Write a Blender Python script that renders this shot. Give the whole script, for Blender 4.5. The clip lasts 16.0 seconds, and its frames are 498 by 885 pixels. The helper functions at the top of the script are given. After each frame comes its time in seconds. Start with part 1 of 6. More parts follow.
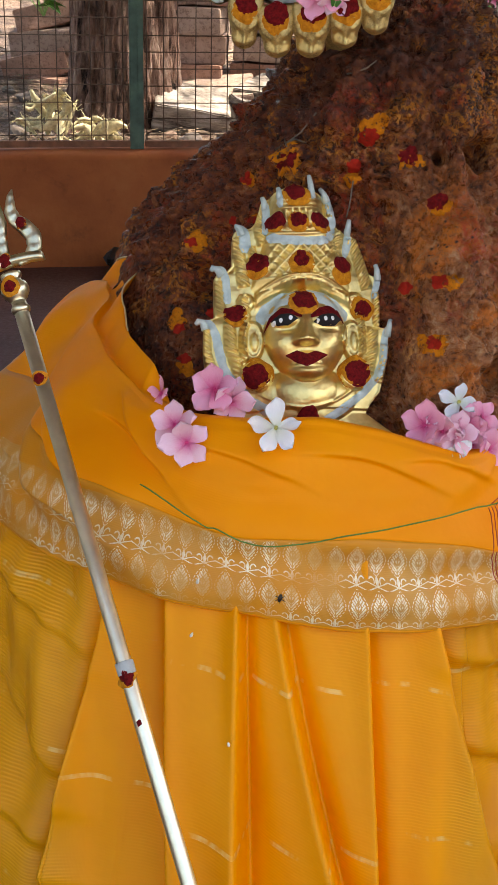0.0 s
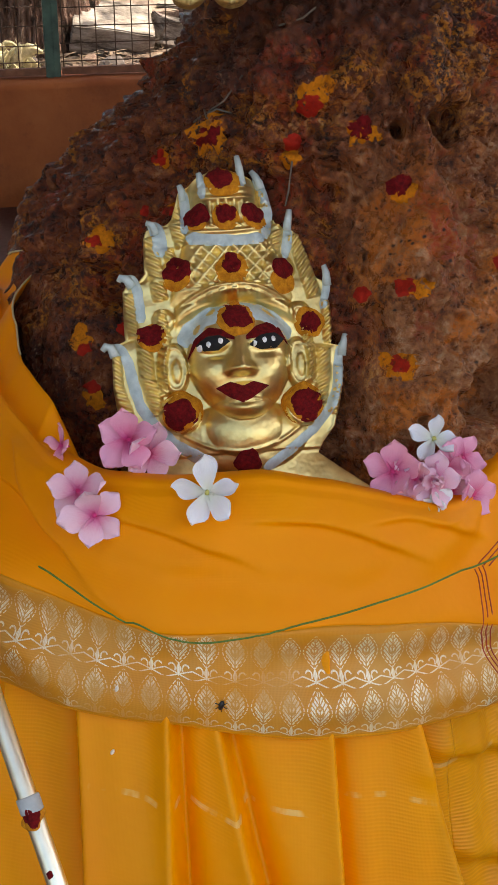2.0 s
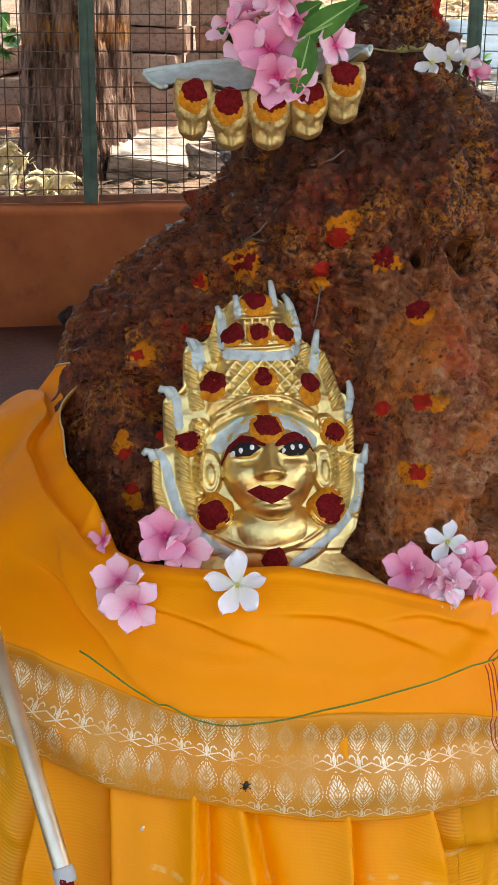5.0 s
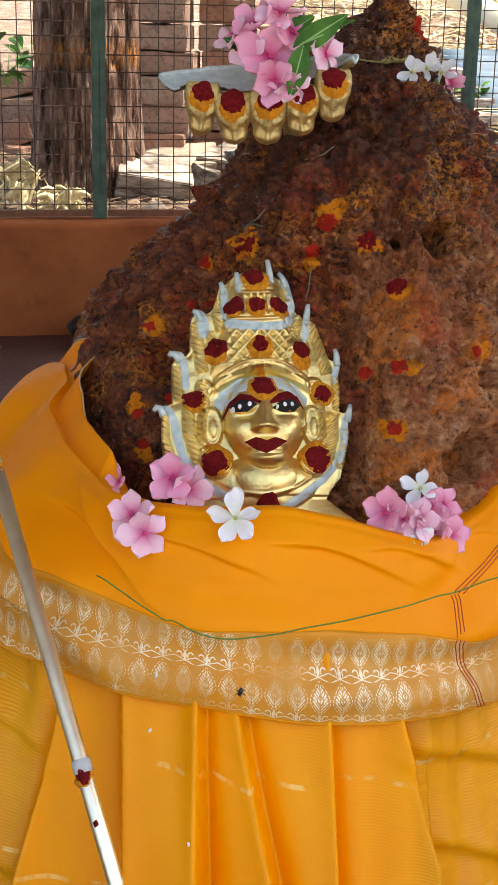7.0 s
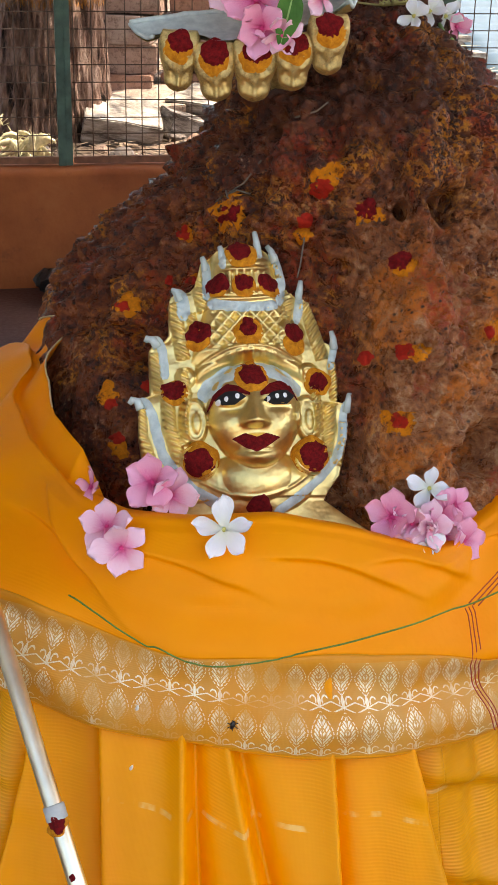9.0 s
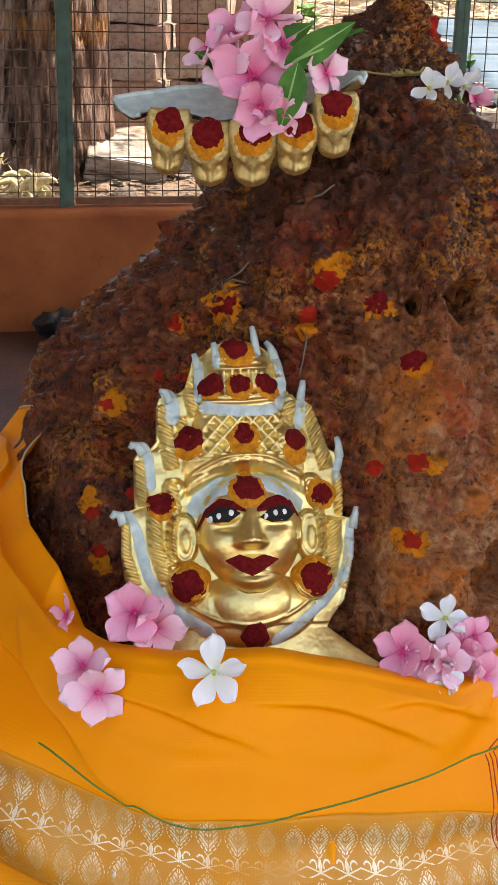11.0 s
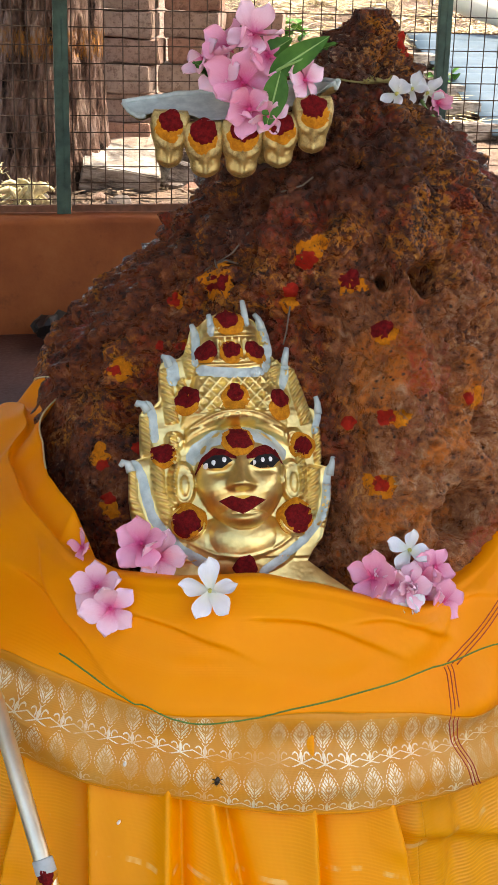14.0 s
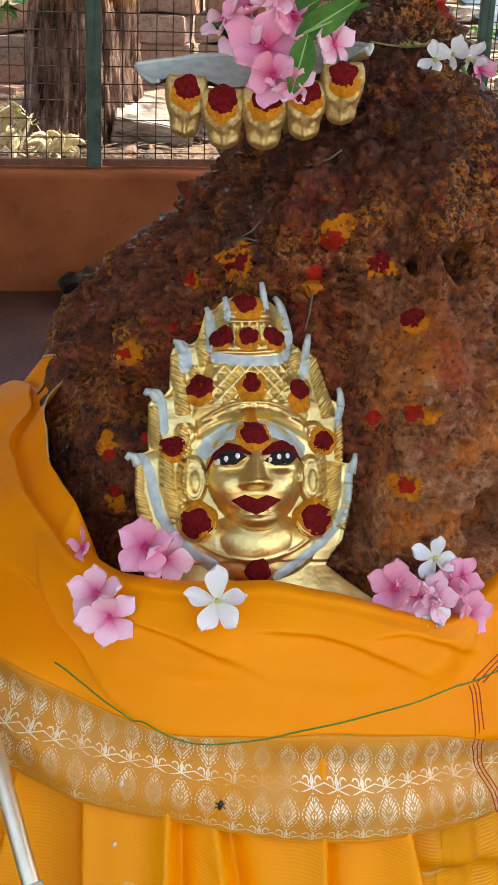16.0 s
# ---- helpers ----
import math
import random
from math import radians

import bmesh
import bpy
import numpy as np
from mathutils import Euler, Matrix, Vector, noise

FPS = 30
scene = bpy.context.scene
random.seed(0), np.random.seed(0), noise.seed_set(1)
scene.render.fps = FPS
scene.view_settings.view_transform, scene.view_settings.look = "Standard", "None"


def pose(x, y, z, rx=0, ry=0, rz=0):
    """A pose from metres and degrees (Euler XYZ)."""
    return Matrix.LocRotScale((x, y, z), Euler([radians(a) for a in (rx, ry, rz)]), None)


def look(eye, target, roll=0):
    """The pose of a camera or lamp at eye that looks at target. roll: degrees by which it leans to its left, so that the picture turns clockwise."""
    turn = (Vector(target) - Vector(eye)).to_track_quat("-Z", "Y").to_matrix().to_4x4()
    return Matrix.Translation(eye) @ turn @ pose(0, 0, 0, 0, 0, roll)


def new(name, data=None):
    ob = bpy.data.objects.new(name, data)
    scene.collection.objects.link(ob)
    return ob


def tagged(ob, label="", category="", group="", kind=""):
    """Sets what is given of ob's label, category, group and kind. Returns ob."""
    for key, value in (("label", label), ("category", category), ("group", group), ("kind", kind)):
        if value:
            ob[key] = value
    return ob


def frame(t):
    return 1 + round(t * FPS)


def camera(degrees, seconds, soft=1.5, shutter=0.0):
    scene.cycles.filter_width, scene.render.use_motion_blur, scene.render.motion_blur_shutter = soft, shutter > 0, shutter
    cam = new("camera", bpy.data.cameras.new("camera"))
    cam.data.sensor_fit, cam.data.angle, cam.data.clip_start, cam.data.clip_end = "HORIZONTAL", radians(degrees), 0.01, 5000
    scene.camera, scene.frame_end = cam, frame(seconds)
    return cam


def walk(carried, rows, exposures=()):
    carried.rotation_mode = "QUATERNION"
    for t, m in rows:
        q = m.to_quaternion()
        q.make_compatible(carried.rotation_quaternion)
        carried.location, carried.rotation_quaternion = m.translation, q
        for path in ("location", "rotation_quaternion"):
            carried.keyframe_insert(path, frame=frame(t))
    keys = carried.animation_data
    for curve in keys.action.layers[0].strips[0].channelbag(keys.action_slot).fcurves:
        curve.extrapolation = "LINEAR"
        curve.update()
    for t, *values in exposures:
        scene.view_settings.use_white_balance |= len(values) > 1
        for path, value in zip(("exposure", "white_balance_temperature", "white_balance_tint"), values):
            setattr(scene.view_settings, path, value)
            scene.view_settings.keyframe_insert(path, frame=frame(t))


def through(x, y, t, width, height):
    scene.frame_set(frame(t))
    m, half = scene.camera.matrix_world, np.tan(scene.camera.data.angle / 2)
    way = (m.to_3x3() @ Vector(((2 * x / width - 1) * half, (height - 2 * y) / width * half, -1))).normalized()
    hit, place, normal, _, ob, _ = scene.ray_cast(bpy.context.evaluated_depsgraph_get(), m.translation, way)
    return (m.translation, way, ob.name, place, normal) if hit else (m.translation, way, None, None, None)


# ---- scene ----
from mathutils.bvhtree import BVHTree

cam = camera(21.33, 16.0, soft=1.3)
PATH = [
    (0, (0.0558, -1.4587, 1.3387), (-0.0957, 0.3959, 0.6057), 1.27),
    (0.5, (0.0581, -1.4022, 1.3397), (-0.0732, 0.4473, 0.5898), 0.90),
    (1, (0.0544, -1.3243, 1.3424), (-0.0436, 0.5044, 0.5383), 0.46),
    (1.5, (0.0503, -1.2249, 1.3441), (-0.0248, 0.5892, 0.5053), -0.14),
    (2, (0.0477, -1.1225, 1.3490), (-0.0178, 0.6845, 0.4943), -0.10),
    (2.5, (0.0410, -1.0728, 1.3567), (0.0049, 0.7515, 0.5378), 0.41),
    (3, (0.0324, -1.0723, 1.3702), (0.0096, 0.7829, 0.6234), 0.71),
    (3.5, (0.0287, -1.0910, 1.3757), (-0.0211, 0.7772, 0.6634), 0.28),
    (4, (0.0292, -1.1286, 1.3835), (-0.0205, 0.7586, 0.7231), 0.18),
    (4.5, (0.0343, -1.1669, 1.3790), (-0.0457, 0.7122, 0.6989), 0.29),
    (4.7, (0.0384, -1.1885, 1.3756), (-0.0543, 0.6875, 0.6884), 0.50),
    (6.8, (0.0636, -1.4221, 1.3627), (-0.0541, 0.4706, 0.7273), 1.28),
    (7, (0.0609, -1.4274, 1.3607), (-0.0440, 0.4623, 0.7141), 1.43),
    (7.5, (0.0561, -1.4296, 1.3578), (-0.0375, 0.4538, 0.6914), 1.34),
    (8, (0.0495, -1.4069, 1.3558), (-0.0348, 0.4662, 0.6599), 1.44),
    (8.5, (0.0425, -1.3490, 1.3559), (-0.0553, 0.5120, 0.6297), 1.46),
    (9, (0.0330, -1.2526, 1.3606), (-0.0253, 0.6086, 0.6308), 1.19),
    (9.5, (0.0136, -1.1489, 1.3759), (-0.0006, 0.7268, 0.6820), 0.72),
    (9.7, (0.0061, -1.1194, 1.3780), (0.0046, 0.7585, 0.6899), 0.33),
    (11.8, (0.0638, -1.0886, 1.3976), (-0.0543, 0.7814, 0.6981), 1.48),
    (12, (0.0691, -1.0998, 1.3979), (-0.0531, 0.7693, 0.6969), 1.25),
    (12.5, (0.0728, -1.1269, 1.3976), (-0.0489, 0.7405, 0.6920), 1.12),
    (13, (0.0669, -1.1761, 1.4039), (-0.0731, 0.6971, 0.7174), 0.88),
    (13.5, (0.0607, -1.2456, 1.4092), (-0.0268, 0.6296, 0.7192), 1.25),
    (14, (0.0449, -1.2870, 1.4006), (-0.0113, 0.5951, 0.7264), 1.48),
    (14.5, (0.0339, -1.2900, 1.3994), (-0.0218, 0.5952, 0.7338), 1.48),
    (15, (0.0318, -1.2695, 1.4016), (-0.0009, 0.6105, 0.7199), 1.30),
    (15.5, (0.0510, -1.2319, 1.4055), (0.0094, 0.6412, 0.7056), 1.20),
    (16, (0.0562, -1.1756, 1.4052), (-0.0454, 0.6788, 0.6631), 2.31),
]
walk(cam, [(t, look(eye, target, roll)) for t, eye, target, roll in PATH], [(0.0, 1.88, 7700, 10), (1.5, 1.72, 7700, 10), (3.0, 1.60, 7700, 10), (3.5, 1.70, 7700, 10), (4.2, 1.99, 7700, 10), (7.0, 2.07, 7700, 10), (16.0, 2.05, 7700, 10)])

# ---- light ----
SUN_EL, SUN_AZ = radians(62), radians(75)
world = bpy.data.worlds.new("sky")
scene.world = world
world.use_nodes = True
wt = world.node_tree
sky = wt.nodes.new("ShaderNodeTexSky")
sky.sky_type = "NISHITA"
sky.sun_disc = False
sky.sun_elevation, sky.sun_rotation = SUN_EL, SUN_AZ
sky.air_density, sky.dust_density = 1.0, 3.0
wt.links.new(sky.outputs[0], wt.nodes["Background"].inputs[0])
wt.nodes["Background"].inputs[1].default_value = 0.15
sun = new("sun", bpy.data.lights.new("sun", "SUN"))
sun.data.energy, sun.data.angle, sun.data.color = 3.2, radians(0.5), (1.0, 0.95, 0.86)
sun.matrix_world = look((math.sin(SUN_AZ) * math.cos(SUN_EL) * 20, math.cos(SUN_AZ) * math.cos(SUN_EL) * 20, math.sin(SUN_EL) * 20), (0, 0, 0))


# ---- material tools ----
class Nodes:
    """Short ways to write one material's node tree."""

    def __init__(self, name):
        self.mat = bpy.data.materials.new(name)
        self.mat.use_nodes = True
        self.t = self.mat.node_tree
        self.p = self.t.nodes["Principled BSDF"]
        self.co = self.t.nodes.new("ShaderNodeTexCoord")

    def put(self, value, socket):
        if isinstance(value, bpy.types.NodeSocket):
            self.t.links.new(value, socket)
        elif isinstance(value, (tuple, list)) and len(value) == 3 and socket.type == "RGBA":
            socket.default_value = (*value, 1)
        else:
            socket.default_value = value

    def m(self, op, a, b=0.0, c=0.0):
        n = self.t.nodes.new("ShaderNodeMath")
        n.operation = op
        for v, s in zip((a, b, c), n.inputs):
            self.put(v, s)
        return n.outputs[0]

    def noise(self, scale, detail=4, rough=0.55, where=None, dist=0.0):
        n = self.t.nodes.new("ShaderNodeTexNoise")
        n.inputs["Scale"].default_value, n.inputs["Detail"].default_value = scale, detail
        n.inputs["Roughness"].default_value, n.inputs["Distortion"].default_value = rough, dist
        self.put(where or self.co.outputs["Object"], n.inputs["Vector"])
        return n.outputs["Fac"]

    def voronoi(self, scale, feature="F1", where=None):
        n = self.t.nodes.new("ShaderNodeTexVoronoi")
        n.feature = feature
        n.inputs["Scale"].default_value = scale
        self.put(where or self.co.outputs["Object"], n.inputs["Vector"])
        return n.outputs["Distance"]

    def stretch(self, x, y, z, where=None):
        n = self.t.nodes.new("ShaderNodeMapping")
        n.inputs["Scale"].default_value = (x, y, z)
        self.put(where or self.co.outputs["Object"], n.inputs["Vector"])
        return n.outputs[0]

    def ramp(self, fac, *stops):
        n = self.t.nodes.new("ShaderNodeValToRGB")
        while len(n.color_ramp.elements) < len(stops):
            n.color_ramp.elements.new(0.5)
        for e, (at, col) in zip(n.color_ramp.elements, stops):
            e.position, e.color = at, (*col, 1) if isinstance(col, tuple) else (col, col, col, 1)
        self.put(fac, n.inputs[0])
        return n.outputs[0]

    def mix(self, fac, a, b, how="MIX"):
        n = self.t.nodes.new("ShaderNodeMix")
        n.data_type, n.blend_type = "RGBA", how
        for v, s in ((fac, n.inputs["Factor"]), (a, n.inputs["A"]), (b, n.inputs["B"])):
            if s.name == "Factor":
                s = n.inputs[0]
            else:
                s = n.inputs[6] if s.name == "A" else n.inputs[7]
            self.put(v, s)
        return n.outputs[2]

    def uv(self):
        n = self.t.nodes.new("ShaderNodeSeparateXYZ")
        self.t.links.new(self.co.outputs["UV"], n.inputs[0])
        return n.outputs[0], n.outputs[1]

    def xyz(self):
        n = self.t.nodes.new("ShaderNodeSeparateXYZ")
        self.t.links.new(self.co.outputs["Object"], n.inputs[0])
        return n.outputs

    def lucky(self):
        return self.t.nodes.new("ShaderNodeObjectInfo").outputs["Random"]

    def bump(self, height, strength=0.3, distance=0.01, under=None):
        n = self.t.nodes.new("ShaderNodeBump")
        n.inputs["Strength"].default_value, n.inputs["Distance"].default_value = strength, distance
        self.put(height, n.inputs["Height"])
        if under:
            self.put(under, n.inputs["Normal"])
        return n.outputs[0]

    def done(self, color, rough=0.6, metal=0.0, normal=None, sheen=0.0, spec=0.5, through=0.0):
        self.put(color, self.p.inputs["Base Color"])
        self.put(rough, self.p.inputs["Roughness"])
        self.put(metal, self.p.inputs["Metallic"])
        self.p.inputs["Specular IOR Level"].default_value = spec
        if sheen:
            self.p.inputs["Sheen Weight"].default_value = sheen
            self.p.inputs["Sheen Roughness"].default_value = 0.4
        if through:
            self.p.inputs["Subsurface Weight"].default_value = through
            self.p.inputs["Subsurface Radius"].default_value = (0.006, 0.004, 0.003)
            self.p.inputs["Subsurface Scale"].default_value = 1.0
        if normal:
            self.put(normal, self.p.inputs["Normal"])
        return self.mat


def make_gold(name, tint, rough):
    k = Nodes(name)
    n1, n2 = k.noise(28, 5), k.noise(160, 4)
    col = k.mix(k.ramp(n1, (0.42, 0.0), (0.72, 1.0)), tint, tuple(v * 0.62 for v in tint))
    r = k.m("ADD", k.m("MULTIPLY", n1, 0.22), rough - 0.08)
    return k.done(col, r, 1.0, k.bump(n2, 0.10, 0.002))


def make_tarnished():
    """Brass dulled by handling, with brown grime in grains and patches."""
    k = Nodes("dull_brass")
    n1, n2 = k.noise(60, 6, 0.7), k.noise(300, 5, 0.7)
    grime = k.m("MULTIPLY", k.ramp(n1, (0.44, 0.0), (0.60, 0.9)), k.ramp(n2, (0.38, 0.3), (0.6, 1.0)))
    col = k.mix(grime, (0.66, 0.49, 0.19), (0.24, 0.15, 0.05))
    return k.done(col, k.m("ADD", k.m("MULTIPLY", grime, 0.3), 0.42), k.m("SUBTRACT", 0.85, k.m("MULTIPLY", grime, 0.6)), k.bump(n2, 0.3, 0.003, k.bump(n1, 0.3, 0.006)))


def make_kumkum():
    k = Nodes("kumkum")
    n = k.noise(240, 5, 0.7)
    col = k.ramp(n, (0.3, (0.065, 0.003, 0.004)), (0.7, (0.22, 0.008, 0.009)))
    return k.done(col, 0.92, 0.0, k.bump(n, 0.6, 0.002), spec=0.15)


def make_turmeric():
    k = Nodes("turmeric")
    n = k.noise(180, 5, 0.7)
    col = k.ramp(n, (0.3, (0.42, 0.13, 0.010)), (0.7, (0.74, 0.30, 0.02)))
    return k.done(col, 0.9, 0.0, k.bump(n, 0.5, 0.002), spec=0.15)


def make_ash():
    k = Nodes("silver_paint")
    n = k.noise(90, 4, 0.6)
    col = k.ramp(n, (0.35, (0.42, 0.50, 0.49)), (0.65, (0.58, 0.66, 0.63)))
    return k.done(col, 0.55, 0.15, k.bump(n, 0.3, 0.002))


def make_plain(name, color, rough=0.5, metal=0.0, vary=0.25, scale=40.0, bump=0.15):
    k = Nodes(name)
    n = k.noise(scale, 5, 0.6)
    lo, hi = tuple(v * (1 - vary) for v in color), tuple(min(1.0, v * (1 + vary)) for v in color)
    return k.done(k.ramp(n, (0.3, lo), (0.7, hi)), rough, metal, k.bump(n, bump, 0.004))


def make_mound():
    """Crusted red earth: dark pits as painted shade, grains of ochre, painted pale glints, wet gloss in places."""
    k = Nodes("mound_earth")
    big, crust, fine, grit = k.noise(7, 5, 0.6), k.noise(42, 8, 0.72, None, 0.5), k.noise(150, 6, 0.75), k.noise(330, 4, 0.7)
    x, y, z = k.xyz()
    tone = k.m("ADD", k.m("MULTIPLY", crust, 0.62), k.m("MULTIPLY", fine, 0.38))
    # shade in crevices and highlights on lumps are put into this colour range
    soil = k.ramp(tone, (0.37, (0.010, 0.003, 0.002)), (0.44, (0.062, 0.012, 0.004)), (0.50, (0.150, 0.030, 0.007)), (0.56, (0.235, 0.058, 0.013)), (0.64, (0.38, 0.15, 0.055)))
    ochre = k.ramp(grit, (0.3, (0.36, 0.100, 0.004)), (0.7, (0.70, 0.27, 0.012)))
    spread = k.ramp(k.noise(9, 6, 0.75), (0.50, 0.0), (0.60, 1.0))
    # darker crust towards the peak
    height = k.m("ADD", z, k.m("MULTIPLY", k.m("SUBTRACT", k.noise(11, 5, 0.65), 0.5), 0.30))
    soil = k.mix(k.m("MULTIPLY", k.m("SMOOTH_MIN", 1.0, k.m("MAXIMUM", 0.0, k.m("MULTIPLY", k.m("SUBTRACT", height, 1.08), 10.0)), 0.2), 0.55), soil, (0.040, 0.014, 0.009))
    col = k.mix(k.m("MULTIPLY", spread, k.ramp(fine, (0.50, 0.0), (0.54, 0.95))), soil, ochre)
    # earth painted paler where one flank is better lit, streaked with orange paste
    smear = k.m("MULTIPLY", k.ramp(k.m("ADD", x, k.m("MULTIPLY", k.m("SUBTRACT", big, 0.5), 0.35)), (0.05, 0.0), (0.13, 1.0)), k.ramp(k.m("MULTIPLY", k.m("ADD", z, k.m("MULTIPLY", k.m("SUBTRACT", big, 0.5), 0.4)), 0.5), (0.50, 1.0), (0.57, 0.0)))
    lit_earth = k.ramp(tone, (0.38, (0.08, 0.020, 0.006)), (0.45, (0.27, 0.085, 0.024)), (0.53, (0.43, 0.175, 0.065)), (0.62, (0.60, 0.38, 0.22)))
    col = k.mix(k.m("MULTIPLY", smear, k.ramp(grit, (0.35, 0.6), (0.6, 0.95))), col, lit_earth)
    stain = k.m("MULTIPLY", smear, k.ramp(k.noise(15, 7, 0.75), (0.49, 0.0), (0.58, 0.85)))
    col = k.mix(k.m("MULTIPLY", stain, k.ramp(fine, (0.42, 0.2), (0.52, 1.0))), col, (0.62, 0.16, 0.010))
    rust = k.ramp(k.noise(12, 7, 0.75, k.stretch(1, 1, 0.7)), (0.54, 0.0), (0.63, 0.85))
    col = k.mix(k.m("MULTIPLY", rust, k.ramp(fine, (0.42, 0.1), (0.54, 1.0))), col, (0.34, 0.028, 0.007))
    # pale specks painted as glints on the crust
    glint = k.m("MULTIPLY", k.ramp(big, (0.52, 0.0), (0.68, 0.9)), k.ramp(fine, (0.57, 0.0), (0.61, 1.0)))
    col = k.mix(glint, col, (0.52, 0.36, 0.23))
    # near-black spots painted as the shade inside small hollows
    crevice_shade = k.ramp(k.voronoi(85, "F1", k.mix(0.02, k.co.outputs["Object"], k.t.nodes["Noise Texture"].outputs["Color"], "ADD")), (0.10, 0.92), (0.24, 0.0))
    crevice_shade = k.m("MULTIPLY", crevice_shade, k.ramp(k.noise(16, 4, 0.6), (0.44, 0.1), (0.54, 1.0)))
    col = k.mix(crevice_shade, col, (0.008, 0.003, 0.002))
    rough = k.ramp(k.noise(75, 5, 0.7), (0.44, 0.20), (0.54, 0.72))
    b = k.bump(grit, 0.35, 0.003, k.bump(fine, 0.6, 0.005, k.bump(crust, 0.6, 0.016)))
    return k.done(col, rough, 0.0, b, spec=0.42)


def silk_base(k, a, b, rib):
    """Silk: soft mottling, and the fine ribs of the weave along its length."""
    u, v = k.uv()
    n = k.noise(6, 4)
    col = k.mix(k.ramp(n, (0.35, 0.0), (0.7, 1.0)), a, b)
    wob = k.m("ADD", v, k.m("MULTIPLY", k.noise(3, 2), 0.012))
    ribs = k.m("SINE", k.m("MULTIPLY", wob, 6.2832 / rib))
    thread = k.m("SINE", k.m("MULTIPLY", u, 6.2832 / 0.0011))
    return u, v, col, ribs, thread


def make_silk_plain():
    k = Nodes("orange_silk")
    u, v, col, ribs, thread = silk_base(k, (0.92, 0.275, 0.001), (0.97, 0.325, 0.002), 0.0022)
    patch = k.ramp(k.noise(9, 3, 0.5, k.stretch(0.5, 1, 1.4)), (0.55, 0.0), (0.65, 1.0))
    h = k.m("MULTIPLY", k.m("ADD", ribs, k.m("MULTIPLY", thread, 0.3)), patch)
    return k.done(col, 0.62, 0.0, k.bump(h, 0.10, 0.001, k.bump(k.noise(14, 4), 0.12, 0.02)), spec=0.2)


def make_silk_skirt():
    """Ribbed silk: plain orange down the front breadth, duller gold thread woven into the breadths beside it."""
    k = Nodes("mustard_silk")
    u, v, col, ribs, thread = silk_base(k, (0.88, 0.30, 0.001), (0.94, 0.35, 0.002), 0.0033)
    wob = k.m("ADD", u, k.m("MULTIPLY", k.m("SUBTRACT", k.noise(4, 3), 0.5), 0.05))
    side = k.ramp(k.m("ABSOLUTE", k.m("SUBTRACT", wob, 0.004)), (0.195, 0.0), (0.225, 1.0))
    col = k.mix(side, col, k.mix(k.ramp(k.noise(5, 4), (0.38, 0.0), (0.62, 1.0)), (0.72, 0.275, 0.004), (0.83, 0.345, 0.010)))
    patch = k.m("MULTIPLY", k.ramp(k.noise(5, 3, 0.5), (0.42, 0.05), (0.6, 1.0)), k.m("ADD", k.m("MULTIPLY", side, 0.75), 0.25))
    line = k.m("LESS_THAN", k.m("ABSOLUTE", k.m("SUBTRACT", k.m("FRACT", k.m("MULTIPLY", v, 1 / 0.155)), 0.677)), 0.016)
    line = k.m("MULTIPLY", line, k.ramp(k.noise(40, 3, 0.6, k.stretch(1, 1, 0.1)), (0.50, 0.0), (0.64, 0.5)))
    dark = k.m("MULTIPLY", k.ramp(ribs, (0.45, 0.0), (1.0, 0.22)), patch)
    col = k.mix(dark, col, (0.42, 0.15, 0.008))
    col = k.mix(line, col, (0.90, 0.66, 0.26))
    h = k.m("ADD", k.m("MULTIPLY", ribs, patch), k.m("MULTIPLY", thread, 0.04))
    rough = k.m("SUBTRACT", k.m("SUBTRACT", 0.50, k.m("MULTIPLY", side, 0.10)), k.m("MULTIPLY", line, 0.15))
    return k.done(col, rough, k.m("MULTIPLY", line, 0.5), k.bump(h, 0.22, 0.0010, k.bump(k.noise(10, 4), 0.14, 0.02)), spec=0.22)


